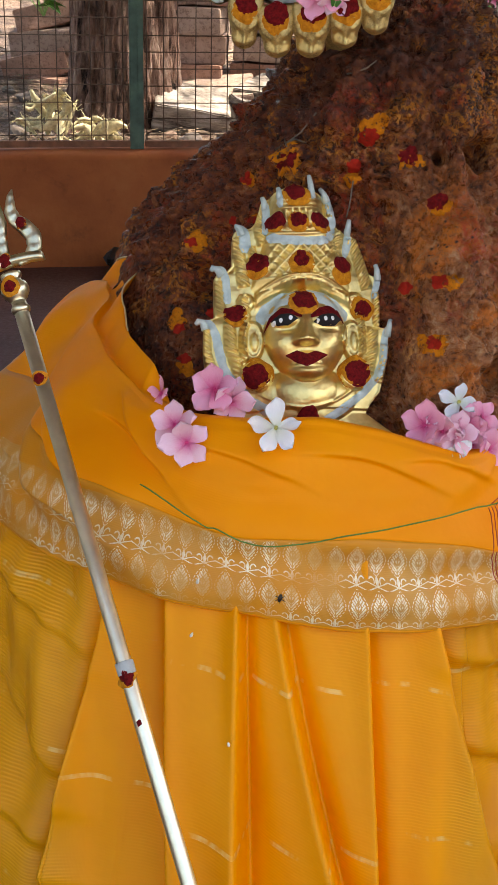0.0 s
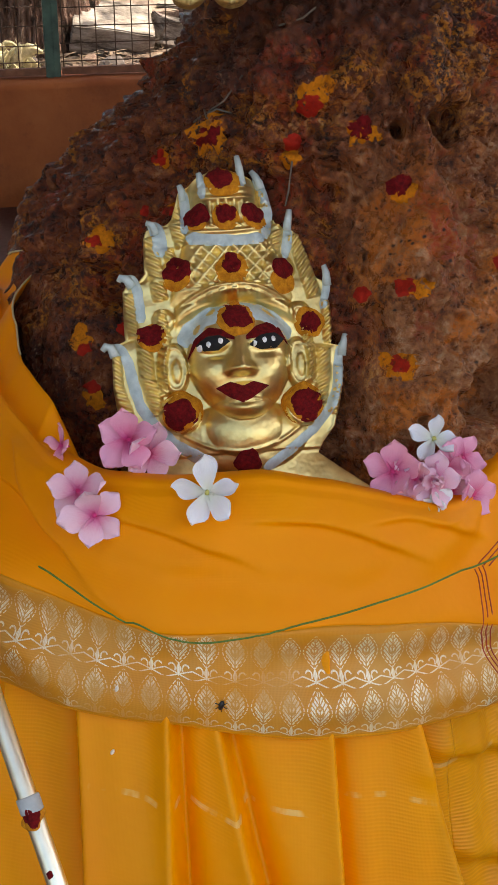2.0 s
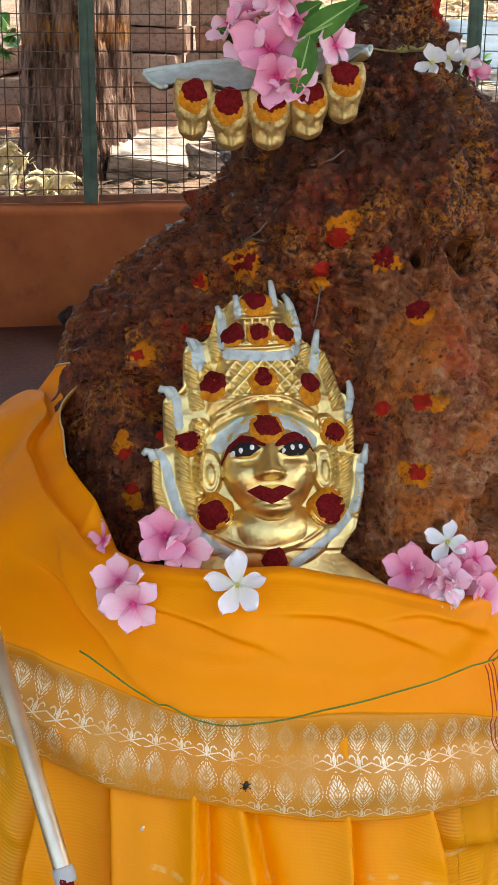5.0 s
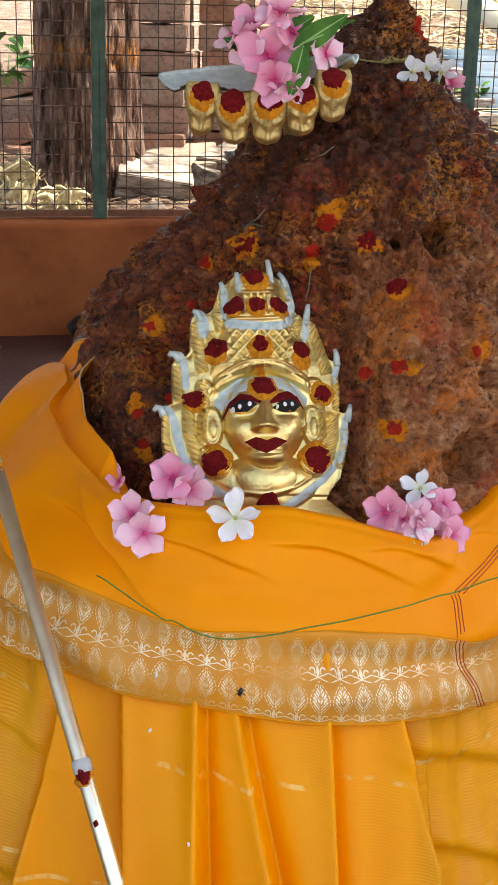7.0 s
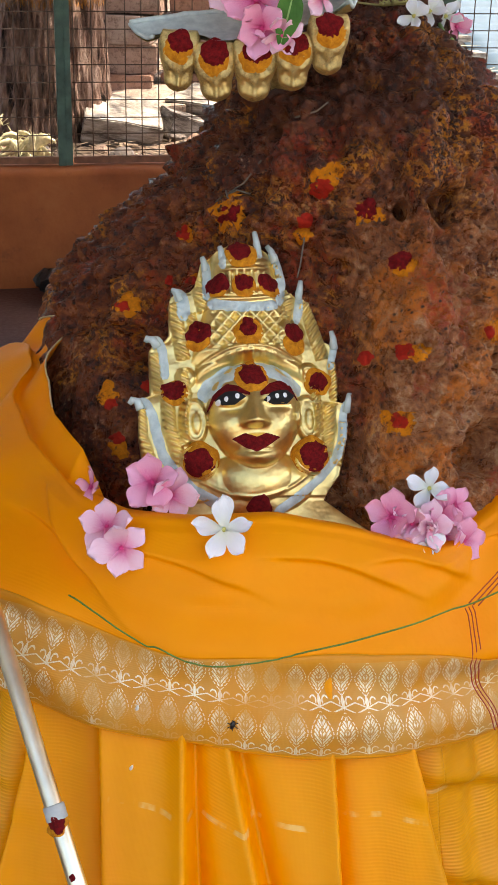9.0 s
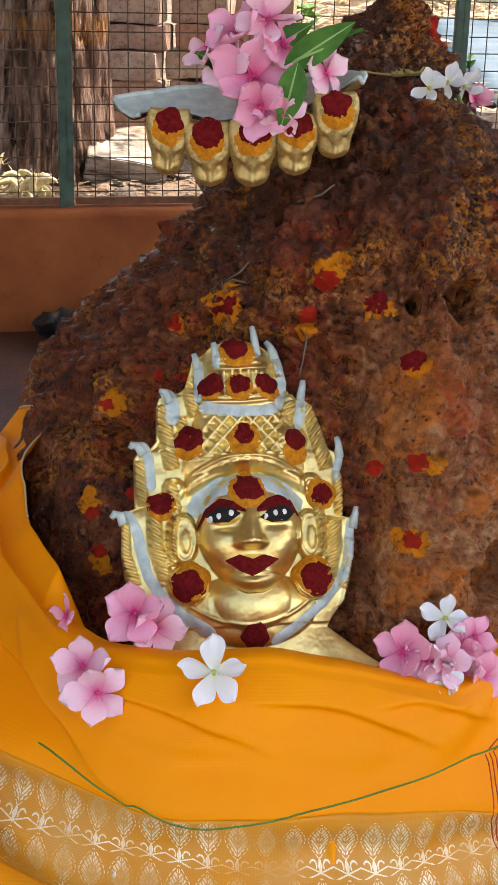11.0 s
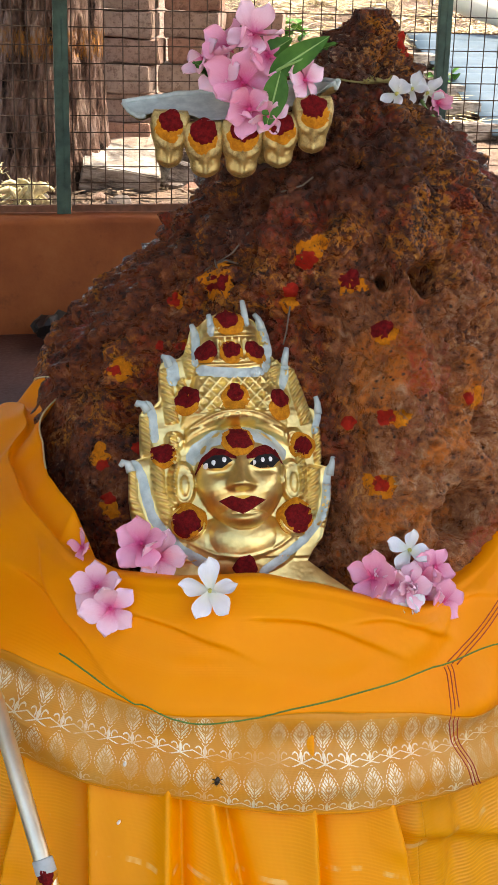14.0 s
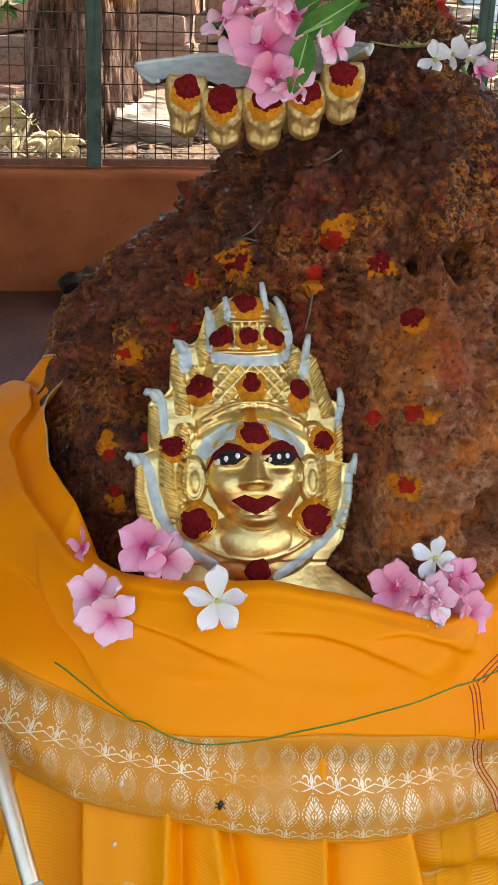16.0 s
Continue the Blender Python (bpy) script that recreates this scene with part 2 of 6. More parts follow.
def make_brocade():
    """Woven border: staggered leaves, scrolls between them and a line at either edge, in silver thread."""
    k = Nodes("brocade")
    u, v, col, ribs, thread = silk_base(k, (0.64, 0.235, 0.005), (0.73, 0.275, 0.008), 0.0018)
    w, h = 0.0220, 0.045
    fy = k.m("FRACT", k.m("DIVIDE", k.m("SUBTRACT", v, 0.003), h))
    px = k.m("SUBTRACT", k.m("FRACT", k.m("DIVIDE", k.m("ADD", u, k.m("MULTIPLY", k.noise(4, 2), 0.010)), w)), 0.5)
    ax = k.m("ABSOLUTE", px)
    # a tall leaf with two points, veined, in the upper two thirds of each row
    ly = k.m("DIVIDE", k.m("SUBTRACT", fy, 0.665), 0.325)
    swell = k.m("MULTIPLY", k.m("SUBTRACT", 1.0, k.m("POWER", k.m("ABSOLUTE", k.m("ADD", ly, 0.12)), 1.7)), 0.34)
    scallop = k.m("MULTIPLY", k.m("SINE", k.m("MULTIPLY", ly, 24.0)), 0.025)
    leaf = k.m("LESS_THAN", ax, k.m("ADD", swell, scallop))
    vein = k.m("GREATER_THAN", k.m("SINE", k.m("MULTIPLY", k.m("SUBTRACT", ly, k.m("MULTIPLY", ax, 2.2)), 21.0)), -0.45)
    spine = k.m("GREATER_THAN", ax, 0.022)
    core = k.m("GREATER_THAN", k.m("ABSOLUTE", k.m("SUBTRACT", k.m("ADD", k.m("POWER", k.m("MULTIPLY", px, 2.2), 2.0), k.m("POWER", k.m("ADD", ly, 0.1), 2.0)), 0.09)), 0.035)
    worn_leaf = leaf
    leaf = k.m("MULTIPLY", leaf, k.m("MULTIPLY", core, k.m("MULTIPLY", vein, spine)))
    # an ogee line round it, and curls with a bud between below
    edge = k.m("ABSOLUTE", k.m("SUBTRACT", ax, k.m("ADD", swell, 0.10)))
    ogee = k.m("MULTIPLY", k.m("LESS_THAN", edge, 0.020), k.m("GREATER_THAN", k.m("SINE", k.m("MULTIPLY", fy, 70.0)), -0.5))
    sy = k.m("DIVIDE", k.m("SUBTRACT", fy, 0.16), 0.33)
    ring = k.m("SQRT", k.m("ADD", k.m("POWER", k.m("SUBTRACT", ax, 0.26), 2.0), k.m("POWER", k.m("MULTIPLY", sy, 0.55), 2.0)))
    curl = k.m("LESS_THAN", k.m("ABSOLUTE", k.m("SUBTRACT", ring, 0.13)), 0.026)
    curl = k.m("MULTIPLY", curl, k.m("GREATER_THAN", k.m("SUBTRACT", sy, k.m("SUBTRACT", ax, 0.26)), -0.02))
    bud = k.m("LESS_THAN", k.m("ADD", k.m("MULTIPLY", ax, 2.6), k.m("ABSOLUTE", k.m("MULTIPLY", sy, 0.6))), 0.24)
    twist = k.m("LESS_THAN", k.m("ABSOLUTE", k.m("SUBTRACT", k.m("ABSOLUTE", k.m("ADD", sy, 0.28)), k.m("MULTIPLY", ax, 0.5))), 0.035)
    low = k.m("MULTIPLY", k.m("MAXIMUM", k.m("MAXIMUM", curl, twist), bud), k.m("LESS_THAN", fy, 0.34))
    mark = k.m("MAXIMUM", leaf, k.m("MAXIMUM", ogee, low))
    inside = k.m("MULTIPLY", k.m("GREATER_THAN", v, 0.006), k.m("LESS_THAN", v, 0.093))
    mark = k.m("MULTIPLY", mark, inside)
    wear = k.ramp(k.noise(8, 5, 0.65), (0.45, 0.10), (0.56, 1.0))
    stitch = k.ramp(k.m("SINE", k.m("MULTIPLY", u, 6.2832 / 0.0013)), (0.0, 0.65), (0.5, 1.0))
    mark = k.m("MULTIPLY", mark, k.m("MULTIPLY", wear, stitch))
    ground = k.m("MULTIPLY", inside, k.ramp(k.noise(9, 4, 0.6), (0.40, 0.42), (0.60, 0.04)))
    col = k.mix(ground, col, (0.58, 0.36, 0.11))
    col = k.mix(k.m("MULTIPLY", k.m("MULTIPLY", worn_leaf, inside), 0.20), col, (0.62, 0.46, 0.22))
    col = k.mix(mark, col, (0.92, 0.84, 0.62))
    lines = k.m("LESS_THAN", v, 0.0045)
    col = k.mix(lines, col, (0.86, 0.32, 0.012))
    bmp = k.bump(mark, 0.25, 0.0006, k.bump(k.m("ADD", ribs, thread), 0.12, 0.0008))
    return k.done(col, k.m("SUBTRACT", 0.50, k.m("MULTIPLY", mark, 0.14)), k.m("MULTIPLY", mark, 0.6), bmp, spec=0.4)


def make_bark():
    k = Nodes("bark")
    p = k.stretch(9, 9, 2.2)
    n, f = k.noise(1.6, 6, 0.65, p), k.noise(9, 5, 0.7, p)
    col = k.ramp(n, (0.36, (0.020, 0.013, 0.011)), (0.48, (0.19, 0.110, 0.085)), (0.60, (0.36, 0.24, 0.19)), (0.75, (0.50, 0.40, 0.33)))
    x, y, z = k.xyz()
    wob = k.m("ADD", z, k.m("MULTIPLY", k.m("SUBTRACT", f, 0.3), 0.22))
    band = k.m("MULTIPLY", k.m("GREATER_THAN", wob, 1.055), k.m("LESS_THAN", wob, 1.175))
    col = k.mix(k.m("MULTIPLY", band, k.ramp(f, (0.42, 0.0), (0.62, 0.75))), col, (0.42, 0.17, 0.02))
    return k.done(col, 0.9, 0.0, k.bump(n, 0.9, 0.05, k.bump(f, 0.6, 0.02)), spec=0.2)


def make_laterite():
    k = Nodes("laterite")
    n, f = k.noise(6, 5), k.noise(45, 5, 0.7)
    a = k.ramp(n, (0.3, (0.24, 0.11, 0.075)), (0.7, (0.40, 0.23, 0.17)))
    b = k.ramp(n, (0.3, (0.30, 0.22, 0.18)), (0.7, (0.46, 0.36, 0.30)))
    col = k.mix(k.lucky(), a, b)
    col = k.mix(k.ramp(f, (0.35, 0.5), (0.5, 0.0)), col, (0.09, 0.05, 0.04))
    return k.done(col, 0.92, 0.0, k.bump(f, 0.7, 0.02), spec=0.2)


def make_ground():
    k = Nodes("dry_earth")
    n, f, g = k.noise(1.3, 5), k.noise(14, 6, 0.7), k.noise(70, 5, 0.7)
    col = k.ramp(f, (0.3, (0.13, 0.085, 0.065)), (0.5, (0.27, 0.19, 0.15)), (0.7, (0.42, 0.33, 0.27)))
    col = k.mix(k.ramp(n, (0.45, 0.0), (0.65, 0.7)), col, (0.34, 0.23, 0.17))
    col = k.mix(k.ramp(g, (0.42, 0.5), (0.5, 0.0)), col, (0.06, 0.045, 0.035))
    return k.done(col, 0.95, 0.0, k.bump(g, 0.8, 0.02, k.bump(f, 0.8, 0.05)), spec=0.2)


def make_wall_paint():
    k = Nodes("ochre_wall_paint")
    n, f = k.noise(3.2, 5, 0.6), k.noise(40, 5, 0.65)
    col = k.ramp(n, (0.3, (0.25, 0.060, 0.016)), (0.55, (0.36, 0.100, 0.026)), (0.75, (0.42, 0.14, 0.045)))
    col = k.mix(k.ramp(k.noise(11, 5, 0.7), (0.58, 0.0), (0.72, 0.45)), col, (0.13, 0.035, 0.014))
    return k.done(col, 0.75, 0.0, k.bump(f, 0.25, 0.006, k.bump(n, 0.3, 0.03)), spec=0.3)


def make_floor():
    k = Nodes("oxide_floor")
    n, f = k.noise(4, 5), k.noise(60, 4, 0.7)
    col = k.ramp(n, (0.3, (0.045, 0.012, 0.008)), (0.7, (0.090, 0.030, 0.020)))
    return k.done(col, k.ramp(f, (0.3, 0.6), (0.7, 0.85)), 0.0, k.bump(f, 0.3, 0.004))


def make_petal(name, inner, outer):
    """Petal colour runs from throat to rim, by the length along the petal."""
    k = Nodes(name)
    u, v = k.uv()
    streak = k.noise(5, 3, 0.6, k.stretch(9, 1.2, 1, k.co.outputs["UV"]))
    f = k.m("ADD", v, k.m("MULTIPLY", k.m("SUBTRACT", streak, 0.5), 0.5))
    return k.done(k.ramp(f, (0.05, inner), (0.55, outer), (1.0, tuple(min(1, c * 1.15 + 0.05) for c in outer))), 0.55, 0.0, k.bump(streak, 0.25, 0.003), spec=0.3, through=0.25)


def make_leaf():
    k = Nodes("leaf_green")
    u, v = k.uv()
    n = k.noise(40, 4)
    col = k.ramp(n, (0.3, (0.028, 0.105, 0.014)), (0.7, (0.075, 0.21, 0.03)))
    col = k.mix(k.m("LESS_THAN", k.m("ABSOLUTE", u), 0.07), col, (0.25, 0.42, 0.13))
    return k.done(col, 0.55, 0.0, k.bump(k.m("SINE", k.m("MULTIPLY", k.m("SUBTRACT", v, k.m("ABSOLUTE", u)), 60)), 0.15, 0.001), spec=0.25)


def make_wood_grey():
    k = Nodes("weathered_stone")
    n, f = k.noise(5, 6, 0.7, k.stretch(1, 2, 5)), k.noise(60, 4)
    col = k.ramp(n, (0.38, (0.07, 0.055, 0.048)), (0.52, (0.29, 0.25, 0.22)), (0.70, (0.52, 0.49, 0.46)))
    return k.done(col, 0.85, 0.0, k.bump(n, 0.8, 0.02, k.bump(f, 0.4, 0.005)), spec=0.25)


def make_sheet():
    k = Nodes("galvanised_sheet")
    n, f = k.noise(4, 5), k.noise(50, 4)
    col = k.ramp(n, (0.3, (0.050, 0.085, 0.120)), (0.7, (0.085, 0.125, 0.165)))
    return k.done(col, 0.6, 0.0, k.bump(f, 0.2, 0.003), spec=0.3)


GOLD = make_gold("brass", (0.90, 0.69, 0.28), 0.36)
DULL_GOLD = make_tarnished()
KUMKUM, TURMERIC, ASH = make_kumkum(), make_turmeric(), make_ash()
BLACK = make_plain("black_paint", (0.006, 0.006, 0.007), 0.85)
WHITE = make_plain("white_enamel", (0.8, 0.8, 0.8), 0.35, vary=0.05)
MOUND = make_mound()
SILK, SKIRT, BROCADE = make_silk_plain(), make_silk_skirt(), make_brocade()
BARK, LATERITE, GROUND, PAINT, FLOOR = make_bark(), make_laterite(), make_ground(), make_wall_paint(), make_floor()
STEEL = make_plain("brushed_steel", (0.90, 0.85, 0.66), 0.40, 1.0, 0.12, 25, 0.05)
TRIDENT_METAL = make_plain("pale_brass", (0.72, 0.66, 0.46), 0.30, 1.0, 0.3, 60, 0.2)
GREEN_POST = make_plain("green_post_paint", (0.060, 0.115, 0.085), 0.6, vary=0.5, scale=12)
WIRE = make_plain("rusty_wire", (0.12, 0.080, 0.060), 0.7, 0.3, 0.5, 9)
RUST = make_plain("rust", (0.20, 0.085, 0.045), 0.8, 0.0, 0.45, 18)
CONCRETE = make_plain("roof_concrete", (0.45, 0.43, 0.40), 0.9, vary=0.2, scale=4)
PINK = make_petal("pink_petal", (0.66, 0.05, 0.20), (0.88, 0.35, 0.50))
PALE = make_petal("pale_pink_petal", (0.74, 0.11, 0.28), (0.90, 0.52, 0.62))
WHITE_PETAL = make_petal("white_petal", (0.74, 0.76, 0.60), (0.80, 0.80, 0.80))
EDGE_LIGHT = make_plain("cream_edge_light", (0.72, 0.58, 0.30), 0.45, 0.3, 0.15, 60)
YELLOW_EYE = make_plain("flower_throat", (0.55, 0.50, 0.12), 0.6)
LEAF = make_leaf()
GREYSTONE = make_wood_grey()
SHEET = make_sheet()
CORD = make_plain("green_thread", (0.10, 0.20, 0.035), 0.7)
RED_LINE = make_plain("red_thread", (0.42, 0.045, 0.02), 0.7)
STRAW = make_plain("dry_straw", (0.52, 0.44, 0.26), 0.8, vary=0.35)
TWIG = make_plain("grey_twig", (0.16, 0.12, 0.09), 0.9, vary=0.4)
PIPE = make_plain("cream_pipe", (0.66, 0.60, 0.50), 0.5, vary=0.12, scale=5)
SOOT = make_plain("burnt_rubbish", (0.012, 0.011, 0.011), 0.35, vary=0.5)


# ---- mesh tools ----
def thing(name, label, category, at=(0, 0, 0), group="", kind=""):
    ob = new(name)
    ob.location = at
    ob.empty_display_size = 0.05
    return tagged(ob, label, category, group, kind)


def finish(bm, name, mats, smooth=True):
    me = bpy.data.meshes.new(name)
    bmesh.ops.recalc_face_normals(bm, faces=bm.faces)
    bm.to_mesh(me)
    bm.free()
    for mt in mats if isinstance(mats, (list, tuple)) else [mats]:
        me.materials.append(mt)
    if smooth:
        me.polygons.foreach_set("use_smooth", [True] * len(me.polygons))
    return me


def part(name, bm, mats, parent=None, label="", smooth=True):
    me = bm if isinstance(bm, bpy.types.Mesh) else finish(bm, name, mats, smooth)
    ob = new(name, me)
    if parent:
        ob.parent = parent
        ob.matrix_parent_inverse = Matrix.Translation(parent.location).inverted()
    return tagged(ob, label)


def grid(bm, rows, closed=False, uvs=None, slot=0):
    """Faces over a table of points; rows all of one length."""
    layer = bm.loops.layers.uv.verify() if uvs else None
    vs = [[bm.verts.new(p) for p in row] for row in rows]
    n = len(rows[0])
    for i in range(len(rows) - 1):
        for j in range(n if closed else n - 1):
            ids = ((i, j), (i, (j + 1) % n), (i + 1, (j + 1) % n), (i + 1, j))
            f = bm.faces.new([vs[a][b] for a, b in ids])
            f.material_index = slot if isinstance(slot, int) else slot(i, j)
            if uvs:
                for loop, (a, b) in zip(f.loops, ids):
                    loop[layer].uv = uvs[a][b]
    return vs


def tube(bm, path, radii, sides=8, slot=0, cap=True):
    """A round bar along a path, with a radius for each of its points."""
    path = [Vector(p) for p in path]
    rows = []
    side = None
    for i, p in enumerate(path):
        d = (path[min(i + 1, len(path) - 1)] - path[max(i - 1, 0)]).normalized()
        if side is None:
            side = d.orthogonal().normalized()
        side = (side - d * side.dot(d)).normalized()
        up = d.cross(side)
        r = radii[i] if isinstance(radii, (list, tuple)) else radii
        rows.append([p + (side * math.cos(a) + up * math.sin(a)) * r for a in (2 * math.pi * j / sides for j in range(sides))])
    vs = grid(bm, rows, closed=True, slot=slot)
    if cap:
        for ring in (vs[0], vs[-1]):
            bm.faces.new(ring).material_index = slot
    return vs


def lathe(bm, profile, base=Matrix(), sides=20, slot=0):
    """Turns (radius, height) pairs about the z axis of base."""
    rows = [[base @ Vector((r * math.cos(a), r * math.sin(a), h)) for a in (2 * math.pi * j / sides for j in range(sides))] for r, h in profile]
    vs = grid(bm, rows, closed=True, slot=slot)
    for ring in (vs[0], vs[-1]):
        bm.faces.new(ring).material_index = slot


def box(bm, size, base=Matrix(), bevel=0.0, rough=0.0, seed=0, cuts=0):
    """A box with bevelled edges, its faces uneven where rough is given; for a fresh bmesh."""
    made = bmesh.ops.create_cube(bm, size=1.0)["verts"]
    bmesh.ops.scale(bm, vec=size, verts=made)
    if cuts:
        bmesh.ops.subdivide_edges(bm, edges=bm.edges[:], cuts=cuts, use_grid_fill=True)
    if bevel:
        sharp = [e for e in bm.edges if e.calc_face_angle(0) > 0.5]
        bmesh.ops.bevel(bm, geom=sharp, offset=bevel, segments=2, affect="EDGES")
    for v in bm.verts:
        if rough:
            v.co += noise.noise_vector(v.co * 7 + Vector((seed, seed * 2.1, 0))) * rough
        v.co = base @ v.co


def lerp(table, x):
    return float(np.interp(x, [a for a, _ in table], [b for _, b in table]))


def smoothed(table, x, width):
    """A table read with its corners rounded."""
    return sum(lerp(table, x + d * width) for d in (-1, -0.5, 0, 0.5, 1)) / 5


def bvh(ob):
    bm = bmesh.new()
    bm.from_mesh(ob.data)
    tree = BVHTree.FromBMesh(bm)
    bm.free()
    return tree


# ---- floor, ground, wall, roof ----
YAW = radians(14)
FX, FY = -0.86, 4.0
FDIR, FOUT = Vector((math.cos(YAW), math.sin(YAW), 0)), Vector((-math.sin(YAW), math.cos(YAW), 0))
WALL_TOP = 0.455


def fence_point(s, out, z):
    """A point s along the fence from the green post, out beyond it, at height z."""
    return Vector((FX, FY, 0)) + FDIR * s + FOUT * out + Vector((0, 0, z))


def build_floor():
    bm = bmesh.new()
    pts = [fence_point(-4, -0.05, 0), fence_point(4, -0.05, 0), Vector((3.4, -1.9, 0)), Vector((-3.5, -1.9, 0))]
    top = [bm.verts.new(p) for p in pts]
    low = [bm.verts.new(p - Vector((0, 0, 0.12))) for p in pts]
    bm.faces.new(top)
    for i in range(4):
        bm.faces.new((top[i], low[i], low[(i + 1) % 4], top[(i + 1) % 4]))
    tagged(part("floor", bm, FLOOR, smooth=False), "dark red oxide floor inside the shrine shelter", "floor", kind="structure")


def ground_height(x, y):
    out = (Vector((x, y, 0)) - Vector((FX, FY, 0))).dot(FOUT)
    rise = min(1.0, max(0.0, (out + 0.02) / 0.08))
    far = max(0.0, out - 1.2)
    z = -0.14 + rise * (0.14 + 0.40 + min(far, 7) * 0.16)
    return z + rise * (noise.fractal(Vector((x, y, 0)) * 1.6, 1.0, 2.0, 4) * 0.035 + noise.noise(Vector((x, y, 3)) * 9) * 0.012)


def build_ground():
    bm = bmesh.new()
    xs = [-400, -120, -40, -14, -8] + [-5 + 0.09 * i for i in range(112)] + [8, 14, 40, 120, 400]
    ss = [-400, -100, -30, -8, -1, -0.03, 0.03, 0.08] + [0.12 + 0.09 * i for i in range(70)] + [9, 14, 30, 100, 400]
    rows = []
    for s in ss:
        row = []
        for x in xs:
            p = fence_point((x - FX) / math.cos(YAW), s, 0)
            row.append((p.x, p.y, ground_height(p.x, p.y)))
        rows.append(row)
    grid(bm, rows)
    tagged(part("ground", bm, GROUND), "dry stony earth with sunlit patches behind the fence", "ground", kind="structure")


def build_wall():
    bm = bmesh.new()
    prof = [(-0.14, 0.0), (-0.14, WALL_TOP - 0.02), (-0.125, WALL_TOP), (0.11, WALL_TOP + 0.005), (0.12, WALL_TOP - 0.01), (0.12, -0.1)]
    rows = []
    for i in range(161):
        s = -4 + 0.05 * i
        row = []
        for out, z in prof:
            p = fence_point(s, out, z)
            w = noise.noise_vector(p * 2.5) * 0.008 + noise.noise_vector(p * 11) * 0.002
            row.append(p + (w if z > 0 else Vector()))
        rows.append(row)
    grid(bm, rows)
    tagged(part("wall_low", bm, PAINT), "low wall in worn ochre-red paint below the fence", "wall", kind="structure")


def build_roof():
    bm = bmesh.new()
    # unseen slab, added to keep sun and overhead sky off the mound
    pts = [fence_point(-3.6, 0.1, 2.9), fence_point(4.2, 0.1, 2.9), Vector((3.2, -1.6, 2.9)), Vector((-3.4, -1.6, 2.9))]
    low = [bm.verts.new(p) for p in pts]
    top = [bm.verts.new(p + Vector((0, 0, 0.12))) for p in pts]
    bm.faces.new(low)
    bm.faces.new(top)
    for i in range(4):
        bm.faces.new((top[i], low[i], low[(i + 1) % 4], top[(i + 1) % 4]))
    tagged(part("ceiling", bm, CONCRETE, smooth=False), "plain unseen concrete roof slab, added to shade the shrine", "roof", kind="structure")


def build_light_walls():
    """Plain unseen walls at the sides and behind, added to block and steer the light."""
    for name, a, b, high in (("wall_rear", Vector((-2.7, -1.9, 0)), Vector((3.4, -1.9, 0)), 0.35), ("wall_side_1", Vector((-2.6, -1.8, 0)), Vector((-2.6, 3.3, 0)), 2.4), ("wall_side_2", Vector((3.3, -1.8, 0)), Vector((3.3, 4.7, 0)), 1.5)):
        bm = bmesh.new()
        run = b - a
        base = Matrix.Translation((a + b) / 2 + Vector((0, 0, high / 2))) @ Matrix.Rotation(math.atan2(run.y, run.x), 4, "Z")
        box(bm, (run.length, 0.2, high), base, 0.01)
        tagged(part(name, bm, CONCRETE, smooth=False), "plain grey unseen wall, added to shape the light", "wall", kind="structure")


build_floor()
build_ground()
build_wall()
build_light_walls()
build_roof()


# ---- fence ----
MESH = 0.066
POST_2 = 1.54


def bar(parent, name, a, b, w, d, mat_, label=""):
    """A rolled steel bar of rectangular section from a to b, w along the fence and d across it."""
    bm = bmesh.new()
    mid, run = (a + b) / 2, b - a
    if abs(run.z) > abs(run.x):
        base = Matrix.Translation(mid) @ Matrix.Rotation(YAW, 4, "Z")
        box(bm, (w, d, run.length), base, 0.003)
    else:
        base = Matrix.Translation(mid) @ Matrix.Rotation(YAW, 4, "Z")
        box(bm, (run.length, d, w), base, 0.003)
    return part(name, bm, mat_, parent, label, smooth=False)


